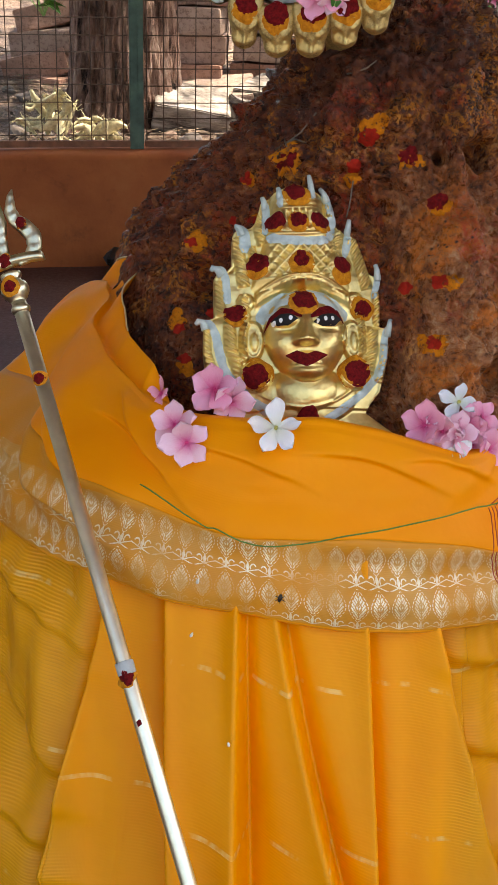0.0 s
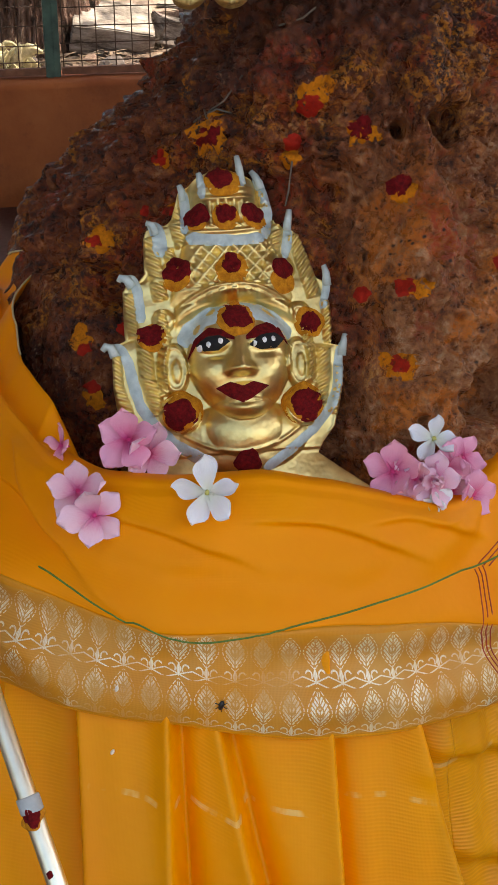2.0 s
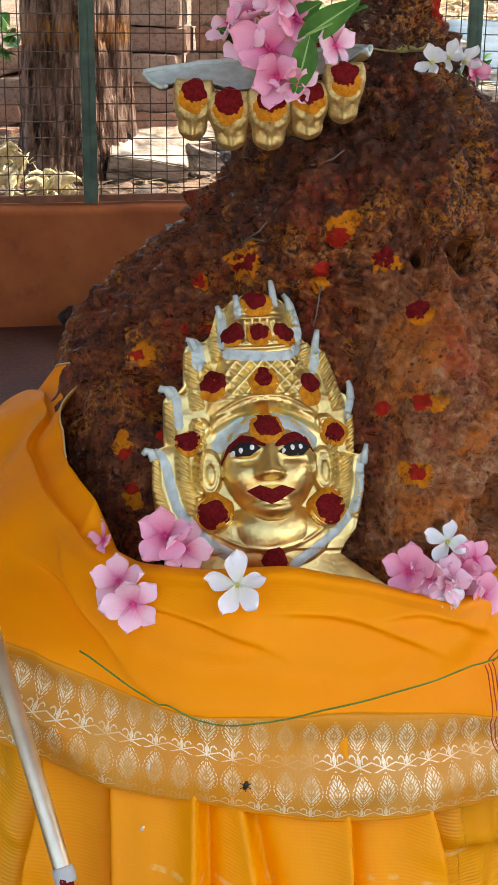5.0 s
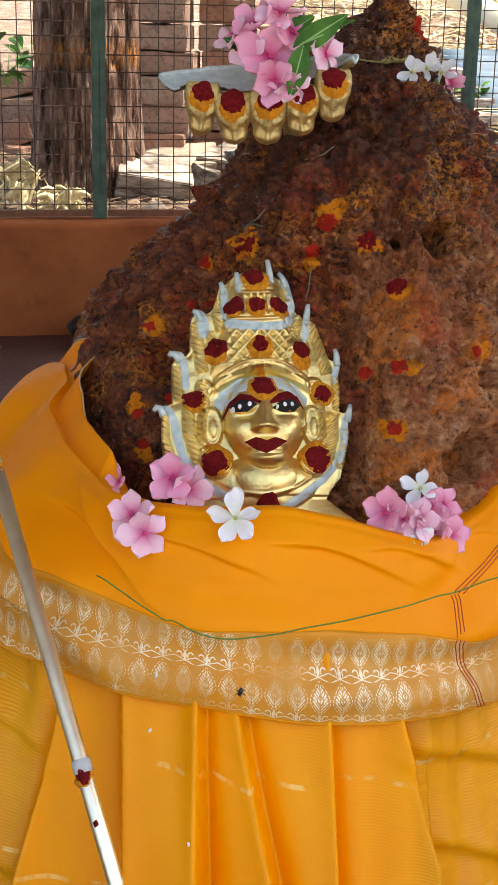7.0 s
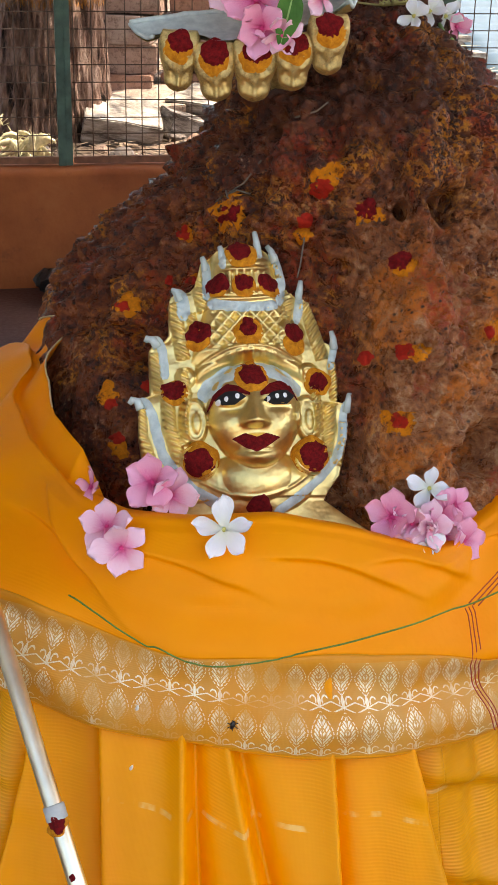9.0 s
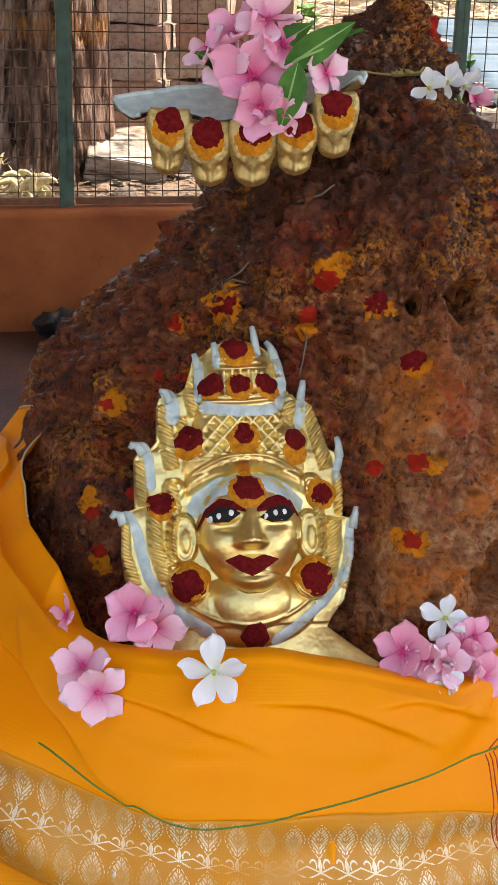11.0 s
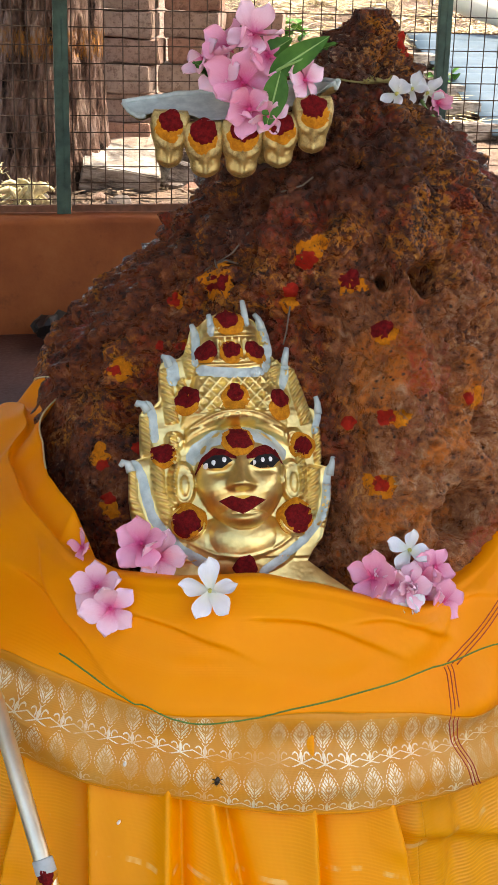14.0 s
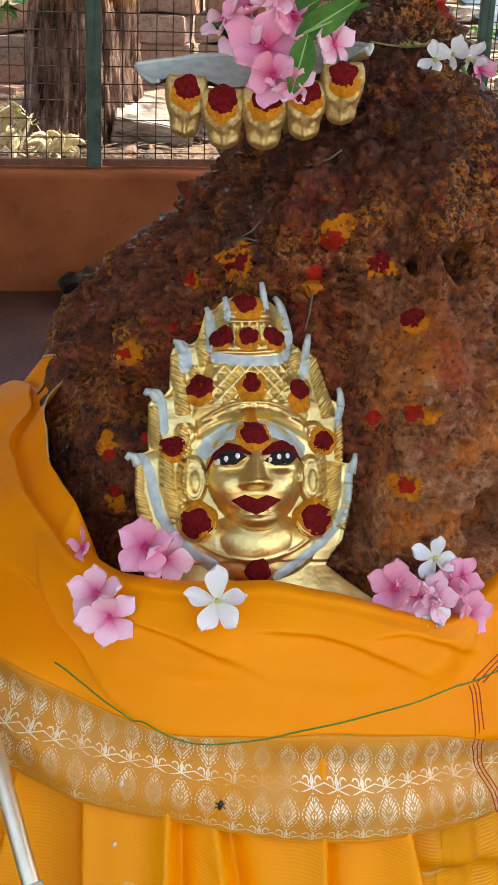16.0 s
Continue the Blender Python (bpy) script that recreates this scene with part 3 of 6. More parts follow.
def build_fence():
    z0, z1 = WALL_TOP + 0.012, 2.4
    up = bmesh.new()
    tube(up, [(0, 0, z0 + 0.01), (0, 0, z1)], 0.0023, 5)
    up_me = finish(up, "wire", WIRE)
    panels = [(-2.0, -0.045), (0.012, POST_2 - 0.03), (POST_2 + 0.03, 3.2)]
    for s0, s1 in panels:
        at = fence_point((s0 + s1) / 2, 0, z0)
        pan = thing("wire_fence", "rusty welded wire mesh panel on top of the low wall", "fence", at, "fence panels")
        bar(pan, "bottom_rail", fence_point(s0, 0, z0 + 0.012), fence_point(s1, 0, z0 + 0.012), 0.026, 0.03, RUST, "rusty steel angle rail")
        side = bmesh.new()
        tube(side, [(0, 0, 0), FDIR * (s1 - s0)], 0.0023, 5)
        side_me = finish(side, "wire", WIRE)
        n = int((s1 - s0) / MESH)
        for i in range(n + 1):
            w = part("wire", up_me, None, pan)
            p = fence_point(s0 + 0.01 + i * MESH + random.uniform(-0.004, 0.004), random.uniform(-0.002, 0.002), 0)
            w.matrix_basis = pose(p.x, p.y, 0, random.uniform(-0.15, 0.15), random.uniform(-0.25, 0.25))
        for i in range(int((z1 - z0) / MESH)):
            w = part("wire", side_me, None, pan)
            p = fence_point(s0, 0.004, z0 + 0.045 + i * MESH + random.uniform(-0.003, 0.003))
            w.matrix_basis = pose(p.x, p.y, p.z, 0, random.uniform(-0.12, 0.12))
    for s, label in ((-0.012, "green painted steel fence post of two angle bars"), (POST_2, "grey-green steel fence post of two angle bars")):
        post = thing("fence_post", label, "fence post", fence_point(s, 0, z0 - 0.012), "fence posts")
        bar(post, "angle_bar", fence_point(s - 0.021, -0.004, z0 - 0.012), fence_point(s - 0.021, -0.004, z1), 0.030, 0.032, GREEN_POST)
        bar(post, "angle_bar", fence_point(s + 0.0065, -0.002, z0 - 0.012), fence_point(s + 0.0065, -0.002, z1), 0.026, 0.026, GREEN_POST)


build_fence()


# ---- the earth mound ----
LEFT = [(0.30, -0.36), (0.80, -0.325), (0.86, -0.308), (0.90, -0.290), (0.944, -0.262), (0.982, -0.229), (1.02, -0.182), (1.067, -0.142), (1.11, -0.092), (1.147, -0.065), (1.18, -0.055), (1.25, 0.02), (1.29, 0.050), (1.315, 0.076), (1.345, 0.092), (1.36, 0.112)]
RIGHT = [(0.30, 0.45), (0.80, 0.40), (0.90, 0.37), (1.0, 0.345), (1.10, 0.318), (1.194, 0.268), (1.227, 0.225), (1.273, 0.190), (1.30, 0.182), (1.34, 0.166), (1.36, 0.146)]
FRONT = [(0.30, -0.05), (0.80, 0.020), (0.87, 0.045), (0.95, 0.082), (1.0, 0.100), (1.09, 0.118), (1.14, 0.125), (1.20, 0.165), (1.25, 0.25), (1.29, 0.335), (1.35, 0.385), (1.372, 0.41)]
BACK = [(0.30, 0.95), (0.90, 0.85), (1.1, 0.72), (1.25, 0.60), (1.30, 0.52), (1.372, 0.44)]
HOLES = [(0.245, 0.845, 0.030, 0.06), (0.148, 1.090, 0.009, 0.05), (0.184, 1.096, 0.014, 0.05), (0.196, 1.082, 0.011, 0.04), (-0.150, 0.925, 0.022, 0.04), (0.20, 1.10, 0.014, 0.03), (0.03, 1.10, 0.010, 0.02), (0.265, 0.93, 0.016, 0.03)]


def mound_point(a, z):
    xl, xr = smoothed(LEFT, z, 0.012), smoothed(RIGHT, z, 0.012)
    yf, yb = smoothed(FRONT, z, 0.015), smoothed(BACK, z, 0.02)
    c, s = math.cos(a), math.sin(a)
    e = 0.82 + (0.14 * min(1.0, max(0.0, (0.98 - z) / 0.08)) if c < 0 else 0.0)
    x = (xl + xr) / 2 + (xr - xl) / 2 * math.copysign(abs(c) ** e, c)
    y = (yf + yb) / 2 - (yb - yf) / 2 * math.copysign(abs(s) ** e, s)
    y -= 0.050 * math.exp(-(((x - 0.19) / 0.09) ** 2) - ((z - 0.90) / 0.13) ** 2) * (s > 0)
    seat = min(1.0, max(0.0, (0.15 - abs(x + 0.01)) / 0.05)) * min(1.0, max(0.0, (1.075 - z) / 0.05))
    y += 0.035 * seat * (s > 0)
    p = Vector((x, y, z))
    out = Vector((c, -s, 0.35)).normalized()
    q = p * 1.0
    d = noise.fractal(q * 9, 0.8, 2.1, 5) * 0.016 + noise.fractal(q * 40, 0.6, 2.0, 5) * 0.007 + (noise.turbulence(q * 26, 4, True) - 0.55) * 0.013
    lump = noise.voronoi(q * 34 + noise.noise_vector(q * 20) * 0.5)[0]
    rugged = 0.55 + 0.45 * min(1.0, max(0.0, (z - 0.93) / 0.12))
    d += 0.022 * rugged * (min(0.5, lump[1] - lump[0]) - 0.22)
    cell = noise.voronoi(q * 22)[0]
    d -= (cell[0] - 0.35) * 0.022 * rugged
    cell = noise.voronoi(q * 60)[0]
    d -= 0.014 * max(0.0, 0.34 - cell[0]) / 0.34 * (noise.noise(q * 14) > -0.1)
    for hx, hz, r, deep in HOLES:
        k = ((x - hx) ** 2 + (z - hz) ** 2) / (r * r)
        if s > 0 and k < 4:
            d -= deep * math.exp(-1.6 * k * k)
    # a furrow behind the mask, and ridges down the flank
    d += 0.006 * math.sin(a * 17 + 3 * noise.noise(q * 5)) * (z < 1.2)
    if c < -0.2 and z < 0.93:
        d *= 0.45 + 0.55 * max(0.0, (z - 0.89) / 0.04)
    fade = min(1.0, (1.385 - z) / 0.05)
    return p + out * d * fade


def build_mound():
    bm = bmesh.new()
    zs = [0.30, 0.45, 0.6, 0.7] + [0.76 + 0.0018 * i for i in range(334)]
    angs = [math.pi * (i / 470) for i in range(471)] + [math.pi * (1 + i / 50) for i in range(1, 50)]
    vs = grid(bm, [[mound_point(a, z) for a in angs] for z in zs], closed=True)
    bm.faces.new(vs[-1])
    bm.faces.new(vs[0])
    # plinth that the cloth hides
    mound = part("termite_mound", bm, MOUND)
    tagged(mound, "rough reddish-brown earth mound smeared with turmeric and vermilion", "mound")
    return mound


mound = build_mound()
plinth = bmesh.new()
box(plinth, (0.78, 0.80, 0.301), pose(0.03, 0.44, 0.1505), 0.02)
tagged(part("plinth", plinth, CONCRETE), "plain masonry plinth under the mound hidden by cloth", "plinth", kind="structure")
MOUND_TREE = bvh(mound)
AHEAD = Vector((0, 0.94, -0.34)).normalized()


def on_surface(tree, x, z, lift=0.002, y=-0.2):
    """Where the view's way through (x, y, z) meets a surface, lifted off it along its normal."""
    start = Vector((x, y, z)) - AHEAD * 0.9
    spot, normal, _, _ = tree.ray_cast(start, AHEAD)
    if spot is None:
        spot, normal, _, _ = tree.find_nearest(Vector((x, y, z)))
    if normal.dot(AHEAD) > 0:
        normal = -normal
    return spot + normal * lift, normal


# ---- the draped cloth ----
CX, CY = -0.03, 0.35
EDGE_LOW = [(-95, 0.60), (-75, 0.62), (-60, 0.633), (-39, 0.650), (-26, 0.651), (-15, 0.644), (-3, 0.639), (7, 0.627), (17, 0.618), (27, 0.608), (38, 0.597), (47, 0.586), (70, 0.57), (95, 0.56)]
EDGE_BORDER = [(-95, 0.76), (-75, 0.77), (-57, 0.775), (-38, 0.762), (-23, 0.750), (-13, 0.734), (-5, 0.725), (1, 0.724), (14, 0.723), (27, 0.706), (39, 0.676), (50, 0.662), (70, 0.65), (95, 0.64)]
EDGE_TOP = [(-100, 0.830), (-88, 0.864), (-80, 0.874), (-70, 0.866), (-54, 0.852), (-42, 0.841), (-36, 0.836), (-26, 0.828), (-16, 0.826), (-3, 0.830), (9, 0.831), (19, 0.817), (24, 0.806), (34, 0.782), (42, 0.778), (50, 0.788), (56, 0.806), (62, 0.824), (75, 0.86), (95, 0.88)]
LEAN = [(-100, 0.055), (-82, 0.058), (-54, 0.066), (-36, 0.036), (-24, 0.008), (-16, 0.0), (95, 0.0)]
CORD_LINE = [(-20, 0.757), (-14.6, 0.744), (-6, 0.727), (0.5, 0.715), (10.6, 0.723), (21.7, 0.730), (34.5, 0.732), (46.6, 0.727), (52.5, 0.730), (60, 0.742)]


def folds(lines, th, z, high, sharp, soft):
    """Overlapping folds: along each line the cloth above stands proud and drops at once below it."""
    d = 0.0
    for (a, za), (b, zb) in lines:
        f = (th - a) / (b - a)
        if -0.15 < f < 1.15:
            k = z - (za + (zb - za) * f + 0.012 * math.sin(f * 3.1))
            fade = min(1.0, (f + 0.15) / 0.35, (1.15 - f) / 0.35)
            if k < 12 * sharp:
                d += high * fade / (1 + math.exp(-max(-20, k / sharp))) * math.exp(-max(0.0, k) / soft)
            else:
                d += high * fade * math.exp(-k / soft)
    return d


SHAWL_FOLDS = [((-46, 0.865), (-12, 0.748)), ((-36, 0.805), (-17, 0.770)), ((-16, 0.803), (6, 0.772)), ((7, 0.803), (27, 0.758)), ((21, 0.792), (38, 0.748)), ((30, 0.776), (56, 0.752)), ((40, 0.765), (70, 0.80)), ((-60, 0.72), (-22, 0.690)), ((-56, 0.80), (-30, 0.745))]
SKIRT_FOLDS = [((-66, 0.62), (-27, 0.545)), ((-60, 0.52), (-26, 0.400)), ((-56, 0.40), (-20, 0.300)), ((-70, 0.33), (-24, 0.20)), ((28, 0.56), (62, 0.43)), ((31, 0.45), (60, 0.31)), ((36, 0.60), (70, 0.55))]


def drape(th, z, off=0.0):
    """A point of the cloth's body, th degrees round from the front, at height z, off its surface."""
    deep, wide = 0.435 + 0.41 * (0.87 - z) + off, 0.35 + 0.30 * (0.87 - z) + off
    a = radians(th)
    return Vector((CX + wide * math.sin(a), CY - deep * math.cos(a), z))


PLEATS = [(-25.0, -26.5), (-15.1, -9.0), (-2.9, -0.3), (2.6, 11.5), (15.8, 15.7), (26.1, 31.5)]


def pleat(th, z):
    """The skirt's folds: knife pleats at the front, whose edges fan out downwards, and loose swags to the sides."""
    down = min(1.0, max(0.0, (0.64 - z) / 0.29))
    d = 0.0
    for i, (a, b) in enumerate(PLEATS):
        e = a + (b - a) * down
        k = th - e
        sign = -1 if i in (0, 1) else 1
        w = 3.2 + 1.5 * down
        k *= sign
        crest = (0.027 + 0.034 * down) * math.exp(min(0.0, k) / w)
        trough = -(0.021 + 0.020 * down) * math.exp(-max(0.0, k) / 1.7)
        over = 0.5 + 0.5 * math.tanh(k / 0.42)
        d += crest * (1 - over) + trough * over
    left_e, right_e = PLEATS[0][0] + (PLEATS[0][1] - PLEATS[0][0]) * down, PLEATS[1][0] + (PLEATS[1][1] - PLEATS[1][0]) * down
    d -= (0.012 + 0.018 * down) / (1 + math.exp(-(th - left_e) * 1.6)) / (1 + math.exp((th - right_e) * 1.8))
    last = PLEATS[-1][0] + (PLEATS[-1][1] - PLEATS[-1][0]) * down
    d -= (0.014 + 0.020 * down) / (1 + math.exp(-(th - last) * 2.2))
    loose = min(1.0, max(0.0, (abs(th - 2) - 24) / 14))
    tilt = z + 0.0045 * (th + 30) if th < 0 else z - 0.0050 * (th - 20)
    d += loose * 0.014 * math.sin(tilt * 27 + 2.5 * noise.noise(Vector((th * 0.05, z * 4, 1))))
    d += folds(SKIRT_FOLDS, th, z, 0.020, 0.003, 0.05) if abs(th - 2) > 20 else 0.0
    d += 0.004 * noise.noise(Vector((th * 0.12, z * 6, 7))) + 0.0022 * math.sin(th * 0.9 + 9 * noise.noise(Vector((th * 0.03, z * 2, 2))))
    return d


def build_skirt():
    bm = bmesh.new()
    ths = [-180 + 3.0 * i for i in range(37)] + [-70 + 0.25 * i for i in range(561)] + [72 + 3.0 * i for i in range(37)]
    zs = [0.006 + 0.0062 * i for i in range(116)]
    rows, uvs = [], []
    for z in zs:
        rows.append([drape(t, z, pleat(t, z)) for t in ths])
        uvs.append([(radians(t) * (0.39 + 0.3 * (0.7 - z)), z + 0.003 * math.sin(t * 0.23) + 0.0009 * t) for t in ths])
    grid(bm, rows)
    tree = BVHTree.FromBMesh(bm)
    bm.free()
    ob = thing("draped_skirt", "mustard-yellow ribbed silk cloth hanging in pleats round the mound", "cloth", (CX, CY, 0.006))
    a, b = min(range(len(ths)), key=lambda i: abs(ths[i] + 25.6)), min(range(len(ths)), key=lambda i: abs(ths[i] - 32.5))
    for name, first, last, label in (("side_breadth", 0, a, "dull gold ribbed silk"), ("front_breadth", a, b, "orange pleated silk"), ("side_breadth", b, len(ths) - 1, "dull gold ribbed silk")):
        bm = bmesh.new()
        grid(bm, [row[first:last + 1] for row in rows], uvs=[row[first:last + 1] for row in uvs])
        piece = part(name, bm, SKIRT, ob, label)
        mod = piece.modifiers.new("cloth", "SOLIDIFY")
        mod.thickness, mod.offset = 0.0012, -1
    return tree, ob


SKIRT_TREE, skirt = build_skirt()


def sash_bulge(t, z):
    """How far the shawl stands off the body: full in the middle, drawn in at the edges, creased along its run."""
    lo, hi = lerp(EDGE_LOW, t), smoothed(EDGE_TOP, t, 3)
    f = (z - lo) / max(0.05, hi - lo)
    d = 0.020 + 0.014 * math.sin(math.pi * min(1, max(0, f)) ** 0.8)
    q = Vector((t * 0.035, z * 9 - t * 0.02, 4))
    d += 0.015 * noise.noise(q) + 0.006 * noise.noise(q * 2.7)
    d += folds(SHAWL_FOLDS, t, z, 0.012, 0.0016, 0.022) if 0.08 < f < 0.97 else 0.0
    # slanting creases from the shoulder, and a soft fold under the mask
    left = min(1.0, max(0.0, (-t - 12) / 20))
    d += left * 0.017 * math.sin((z * 34 + t * 0.16) + 2 * noise.noise(q * 0.8)) * min(1, f * 2)
    right = min(1.0, max(0.0, (t - 22) / 16))
    d += right * 0.010 * math.sin(z * 46 - t * 0.28) * min(1, f * 2)
    # the shoulder leans in towards the mound
    d -= 0.028 * min(1.0, max(0.0, (-t - 44) / 20)) * min(1.0, max(0.0, (z - 0.72) / 0.06))
    d -= lerp(LEAN, t) * min(1.3, max(0.0, (z - 0.74) / max(0.05, hi - 0.74)))
    # shallow hanging folds across the plain part
    sag = z + 0.00006 * (t - 4) ** 2 * (0.6 if t > 4 else -0.8)
    d += 0.011 * math.sin(sag * 80 + 3.0 * noise.noise(Vector((t * 0.04, z * 3, 9)))) * math.sin(math.pi * min(1, max(0, f))) * (0.5 + noise.noise(Vector((t * 0.06, z * 7, 3))))
    d += 0.006 * math.exp(-(((z - 0.775 + 0.0008 * t) / 0.012) ** 2)) * (abs(t) < 26) * (1 - abs(t) / 26)
    return d


def build_sash():
    bm = bmesh.new()
    ths = [-100 + 0.7 * i for i in range(287)]
    n_low, n_up, n_lip = 30, 64, 10
    rows, uvs = [], []
    for i in range(n_low + n_up + n_lip + 4):
        row, uv = [], []
        for t in ths:
            lo, mid, hi = smoothed(EDGE_LOW, t, 3), smoothed(EDGE_BORDER, t, 3), smoothed(EDGE_TOP, t, 2.0)
            mid = min(mid, hi - 0.03)
            run = radians(t) * 0.40
            if i < 4:
                z, off = lo + (0.004, 0.001, 0.0, 0.0015)[i], sash_bulge(t, lo) + (-0.012, -0.008, -0.003, -0.0005)[i]
                p, v = drape(t, z, off), 0.0
            elif i < 4 + n_low:
                f = (i - 4) / n_low
                z = lo + 0.003 + (mid - lo - 0.003) * f
                p, v = drape(t, z, sash_bulge(t, z)), z - lo
            elif i < 4 + n_low + n_up:
                f = (i - 4 - n_low) / (n_up - 1)
                z = mid + (hi - mid) * f
                p, v = drape(t, z, sash_bulge(t, z) - 0.012 * f ** 6), 0.1 + z - mid
            else:
                f = (i - 4 - n_low - n_up + 1) / n_lip
                high = min(1.0, max(0.0, (-t - 22) / 8))
                z = hi + 0.003 * math.sin(f * math.pi) - (1 - high) * (0.012 * f + 0.055 * f * f) + high * ((0.016 + 0.018 * min(1.0, max(0.0, (-t - 48) / 14))) * f * f - 0.024 * math.sin(f * math.pi) * (1 - f))
                p = drape(t, z, sash_bulge(t, hi) - 0.012)
                q = Vector((CX, CY, z)) - p
                q.z = 0
                p, v = p + q.normalized() * ((0.10 - 0.068 * high) * f), 0.3 + 0.1 * f
            row.append(p)
            uv.append((run, v))
        rows.append(row)
        uvs.append(uv)
    first = 4 + n_low
    grid(bm, rows)
    tree = BVHTree.FromBMesh(bm)
    bm.free()
    bm, border = bmesh.new(), bmesh.new()
    grid(bm, rows[first:], uvs=uvs[first:])
    grid(border, rows[: first + 1], uvs=uvs[: first + 1])
    ob = part("shawl", bm, SILK)
    hem = part("brocade_border", border, BROCADE, ob, "woven border of silver leaves on gold")
    for o in (ob, hem):
        mod = o.modifiers.new("cloth", "SOLIDIFY")
        mod.thickness, mod.offset = 0.0012, -1
    # pale tube that draws the bright highlight along the fold's rim
    rim = bmesh.new()
    lip = rows[-1]
    tube(rim, [p + Vector((0, 0, 0.001)) for p, t in zip(lip, ths) if -95 < t < -46], 0.0011, 6)
    part("woven_edge", rim, EDGE_LIGHT, ob, "pale gold line painted as the fold's lit rim")
    return tree, tagged(ob, "bright orange silk shawl with a broad silver brocade border", "cloth")


SHAWL_TREE, shawl = build_sash()


def along_cloth(tree, line, lift, step=0.8):
    """A path over the cloth through (degrees, height) pairs."""
    a, b = line[0][0], line[-1][0]
    pts = []
    for i in range(int((b - a) / step) + 1):
        t = a + i * step
        p = drape(t, smoothed(line, t, 1.5), 0.03)
        spot, normal, _, _ = tree.find_nearest(p)
        out = (p - Vector((CX, CY, p.z))).normalized()
        if normal.dot(out) < 0:
            normal = -normal
        pts.append(spot + normal * lift)
    return pts


def build_cord():
    bm = bmesh.new()
    tube(bm, along_cloth(SHAWL_TREE, CORD_LINE, 0.0006), 0.0009, 6)
    part("selvedge_cord", bm, CORD, shawl, "thin green woven edge")
    for k in range(3):
        bm = bmesh.new()
        pts = []
        for i in range(40):
            z = 0.729 - i * 0.0034
            t = lerp([(0.593, 39.2), (0.62, 37.6), (0.655, 35.7), (0.68, 34.8), (0.70, 35.3), (0.722, 36.2)], z) + k * 0.6
            p = drape(t, z, 0.03)
            spot, normal, _, _ = SHAWL_TREE.find_nearest(p)
            pts.append(p.lerp(spot, 1.0) + (normal if normal.y < 0 else -normal) * 0.0008)
        tube(bm, pts, 0.0007, 5)
        part("red_stripe", bm, RED_LINE, shawl, "thin woven red stripe")
        bm = bmesh.new()
        pts = []
        for i in range(24):
            t = 37.0 + k * 0.6 + i * 0.7
            p = drape(t, 0.732 + i * 0.0018 - k * 0.003, 0.03)
            spot, normal, _, _ = SHAWL_TREE.find_nearest(p)
            pts.append(spot + (normal if normal.y < 0 else -normal) * 0.0006)
        tube(bm, pts, 0.0007, 5)
        part("red_stripe", bm, RED_LINE, shawl, "thin woven red stripe")


build_cord()


# ---- the brass mask ----
UNIT = 0.000328
OUT_L = [(-300, -390), (-286, -372), (-230, -300), (-178, -240), (-150, -255), (-110, -290), (-66, -330), (-4, -351), (56, -357), (122, -354), (160, -352), (178, -335), (186, -312), (238, -312), (330, -309), (348, -296), (356, -262), (379, -242), (485, -236), (505, -229), (514, -205), (518, -172), (531, -152), (583, -135), (612, -127), (630, -95), (650, -66), (660, -32), (664, -16)]
OUT_R = [(-300, 382), (-286, 365), (-230, 290), (-178, 225), (-150, 240), (-104, 279), (-52, 294), (27, 313), (106, 322), (130, 316), (138, 288), (215, 294), (308, 289), (326, 280), (336, 262), (412, 236), (468, 216), (480, 205), (490, 172), (506, 149), (547, 140), (610, 116), (636, 88), (655, 45), (664, -4)]
# bands of slanting ribs cast along the tiers: half width and course
RIBS = [(13, [(-342, 135), (-344, 55), (-320, -27)]), (17, [(-259, 181), (-258, 74), (-231, -28)]), (14, [(-295, 317), (-291, 250), (-286, 197)]), (17, [(-221, 477), (-212, 390), (-202, 300)]), (15, [(-145, 560), (-140, 510), (-128, 450)]),
        (15, [(159, 505), (150, 460), (136, 415)]), (18, [(206, 461), (226, 380), (248, 285)]), (13, [(284, 255), (282, 149)]), (16, [(262, 118), (256, 40), (238, -30)]), (12, [(306, 64), (298, 0), (276, -63)]), (12, [(-168, 440), (-160, 380)]), (12, [(-206, 258), (-196, 180), (-214, 100), (-212, 20)]), (12, [(216, 180), (222, 100), (220, 30)]), (11, [(120, 600), (128, 560)])]


def bell(x, c, w):
    return math.exp(-(((x - c) / w) ** 2))


def dome(x, y, cx, cy, a, b, power=0.5):
    k = 1 - ((x - cx) / a) ** 2 - ((y - cy) / b) ** 2
    return k ** power if k > 0 else 0.0


def rib_relief(x, y):
    """Height of the ribbed bands at a point of the plate."""
    best = 0.0
    for w, line in RIBS:
        if not (line[-1][1] - w < y < line[0][1] + w):
            continue
        run = 0.0
        for (ax, ay), (bx, by) in zip(line, line[1:]):
            dx, dy = bx - ax, by - ay
            long = math.hypot(dx, dy)
            k = ((x - ax) * dx + (y - ay) * dy) / (long * long)
            if -0.08 <= k <= 1.08:
                off = ((x - ax) * dy - (y - ay) * dx) / long
                if abs(off) < w * 1.3:
                    round_ = math.sqrt(1 - (off / w / 1.3) ** 2)
                    slant = off * 0.75 * (1 if ax < 0 else -1)
                    best = max(best, round_ * (6 + 19 * abs(math.sin((run + k * long + slant) * math.pi / 22)) ** 0.8))
            run += long
    return best


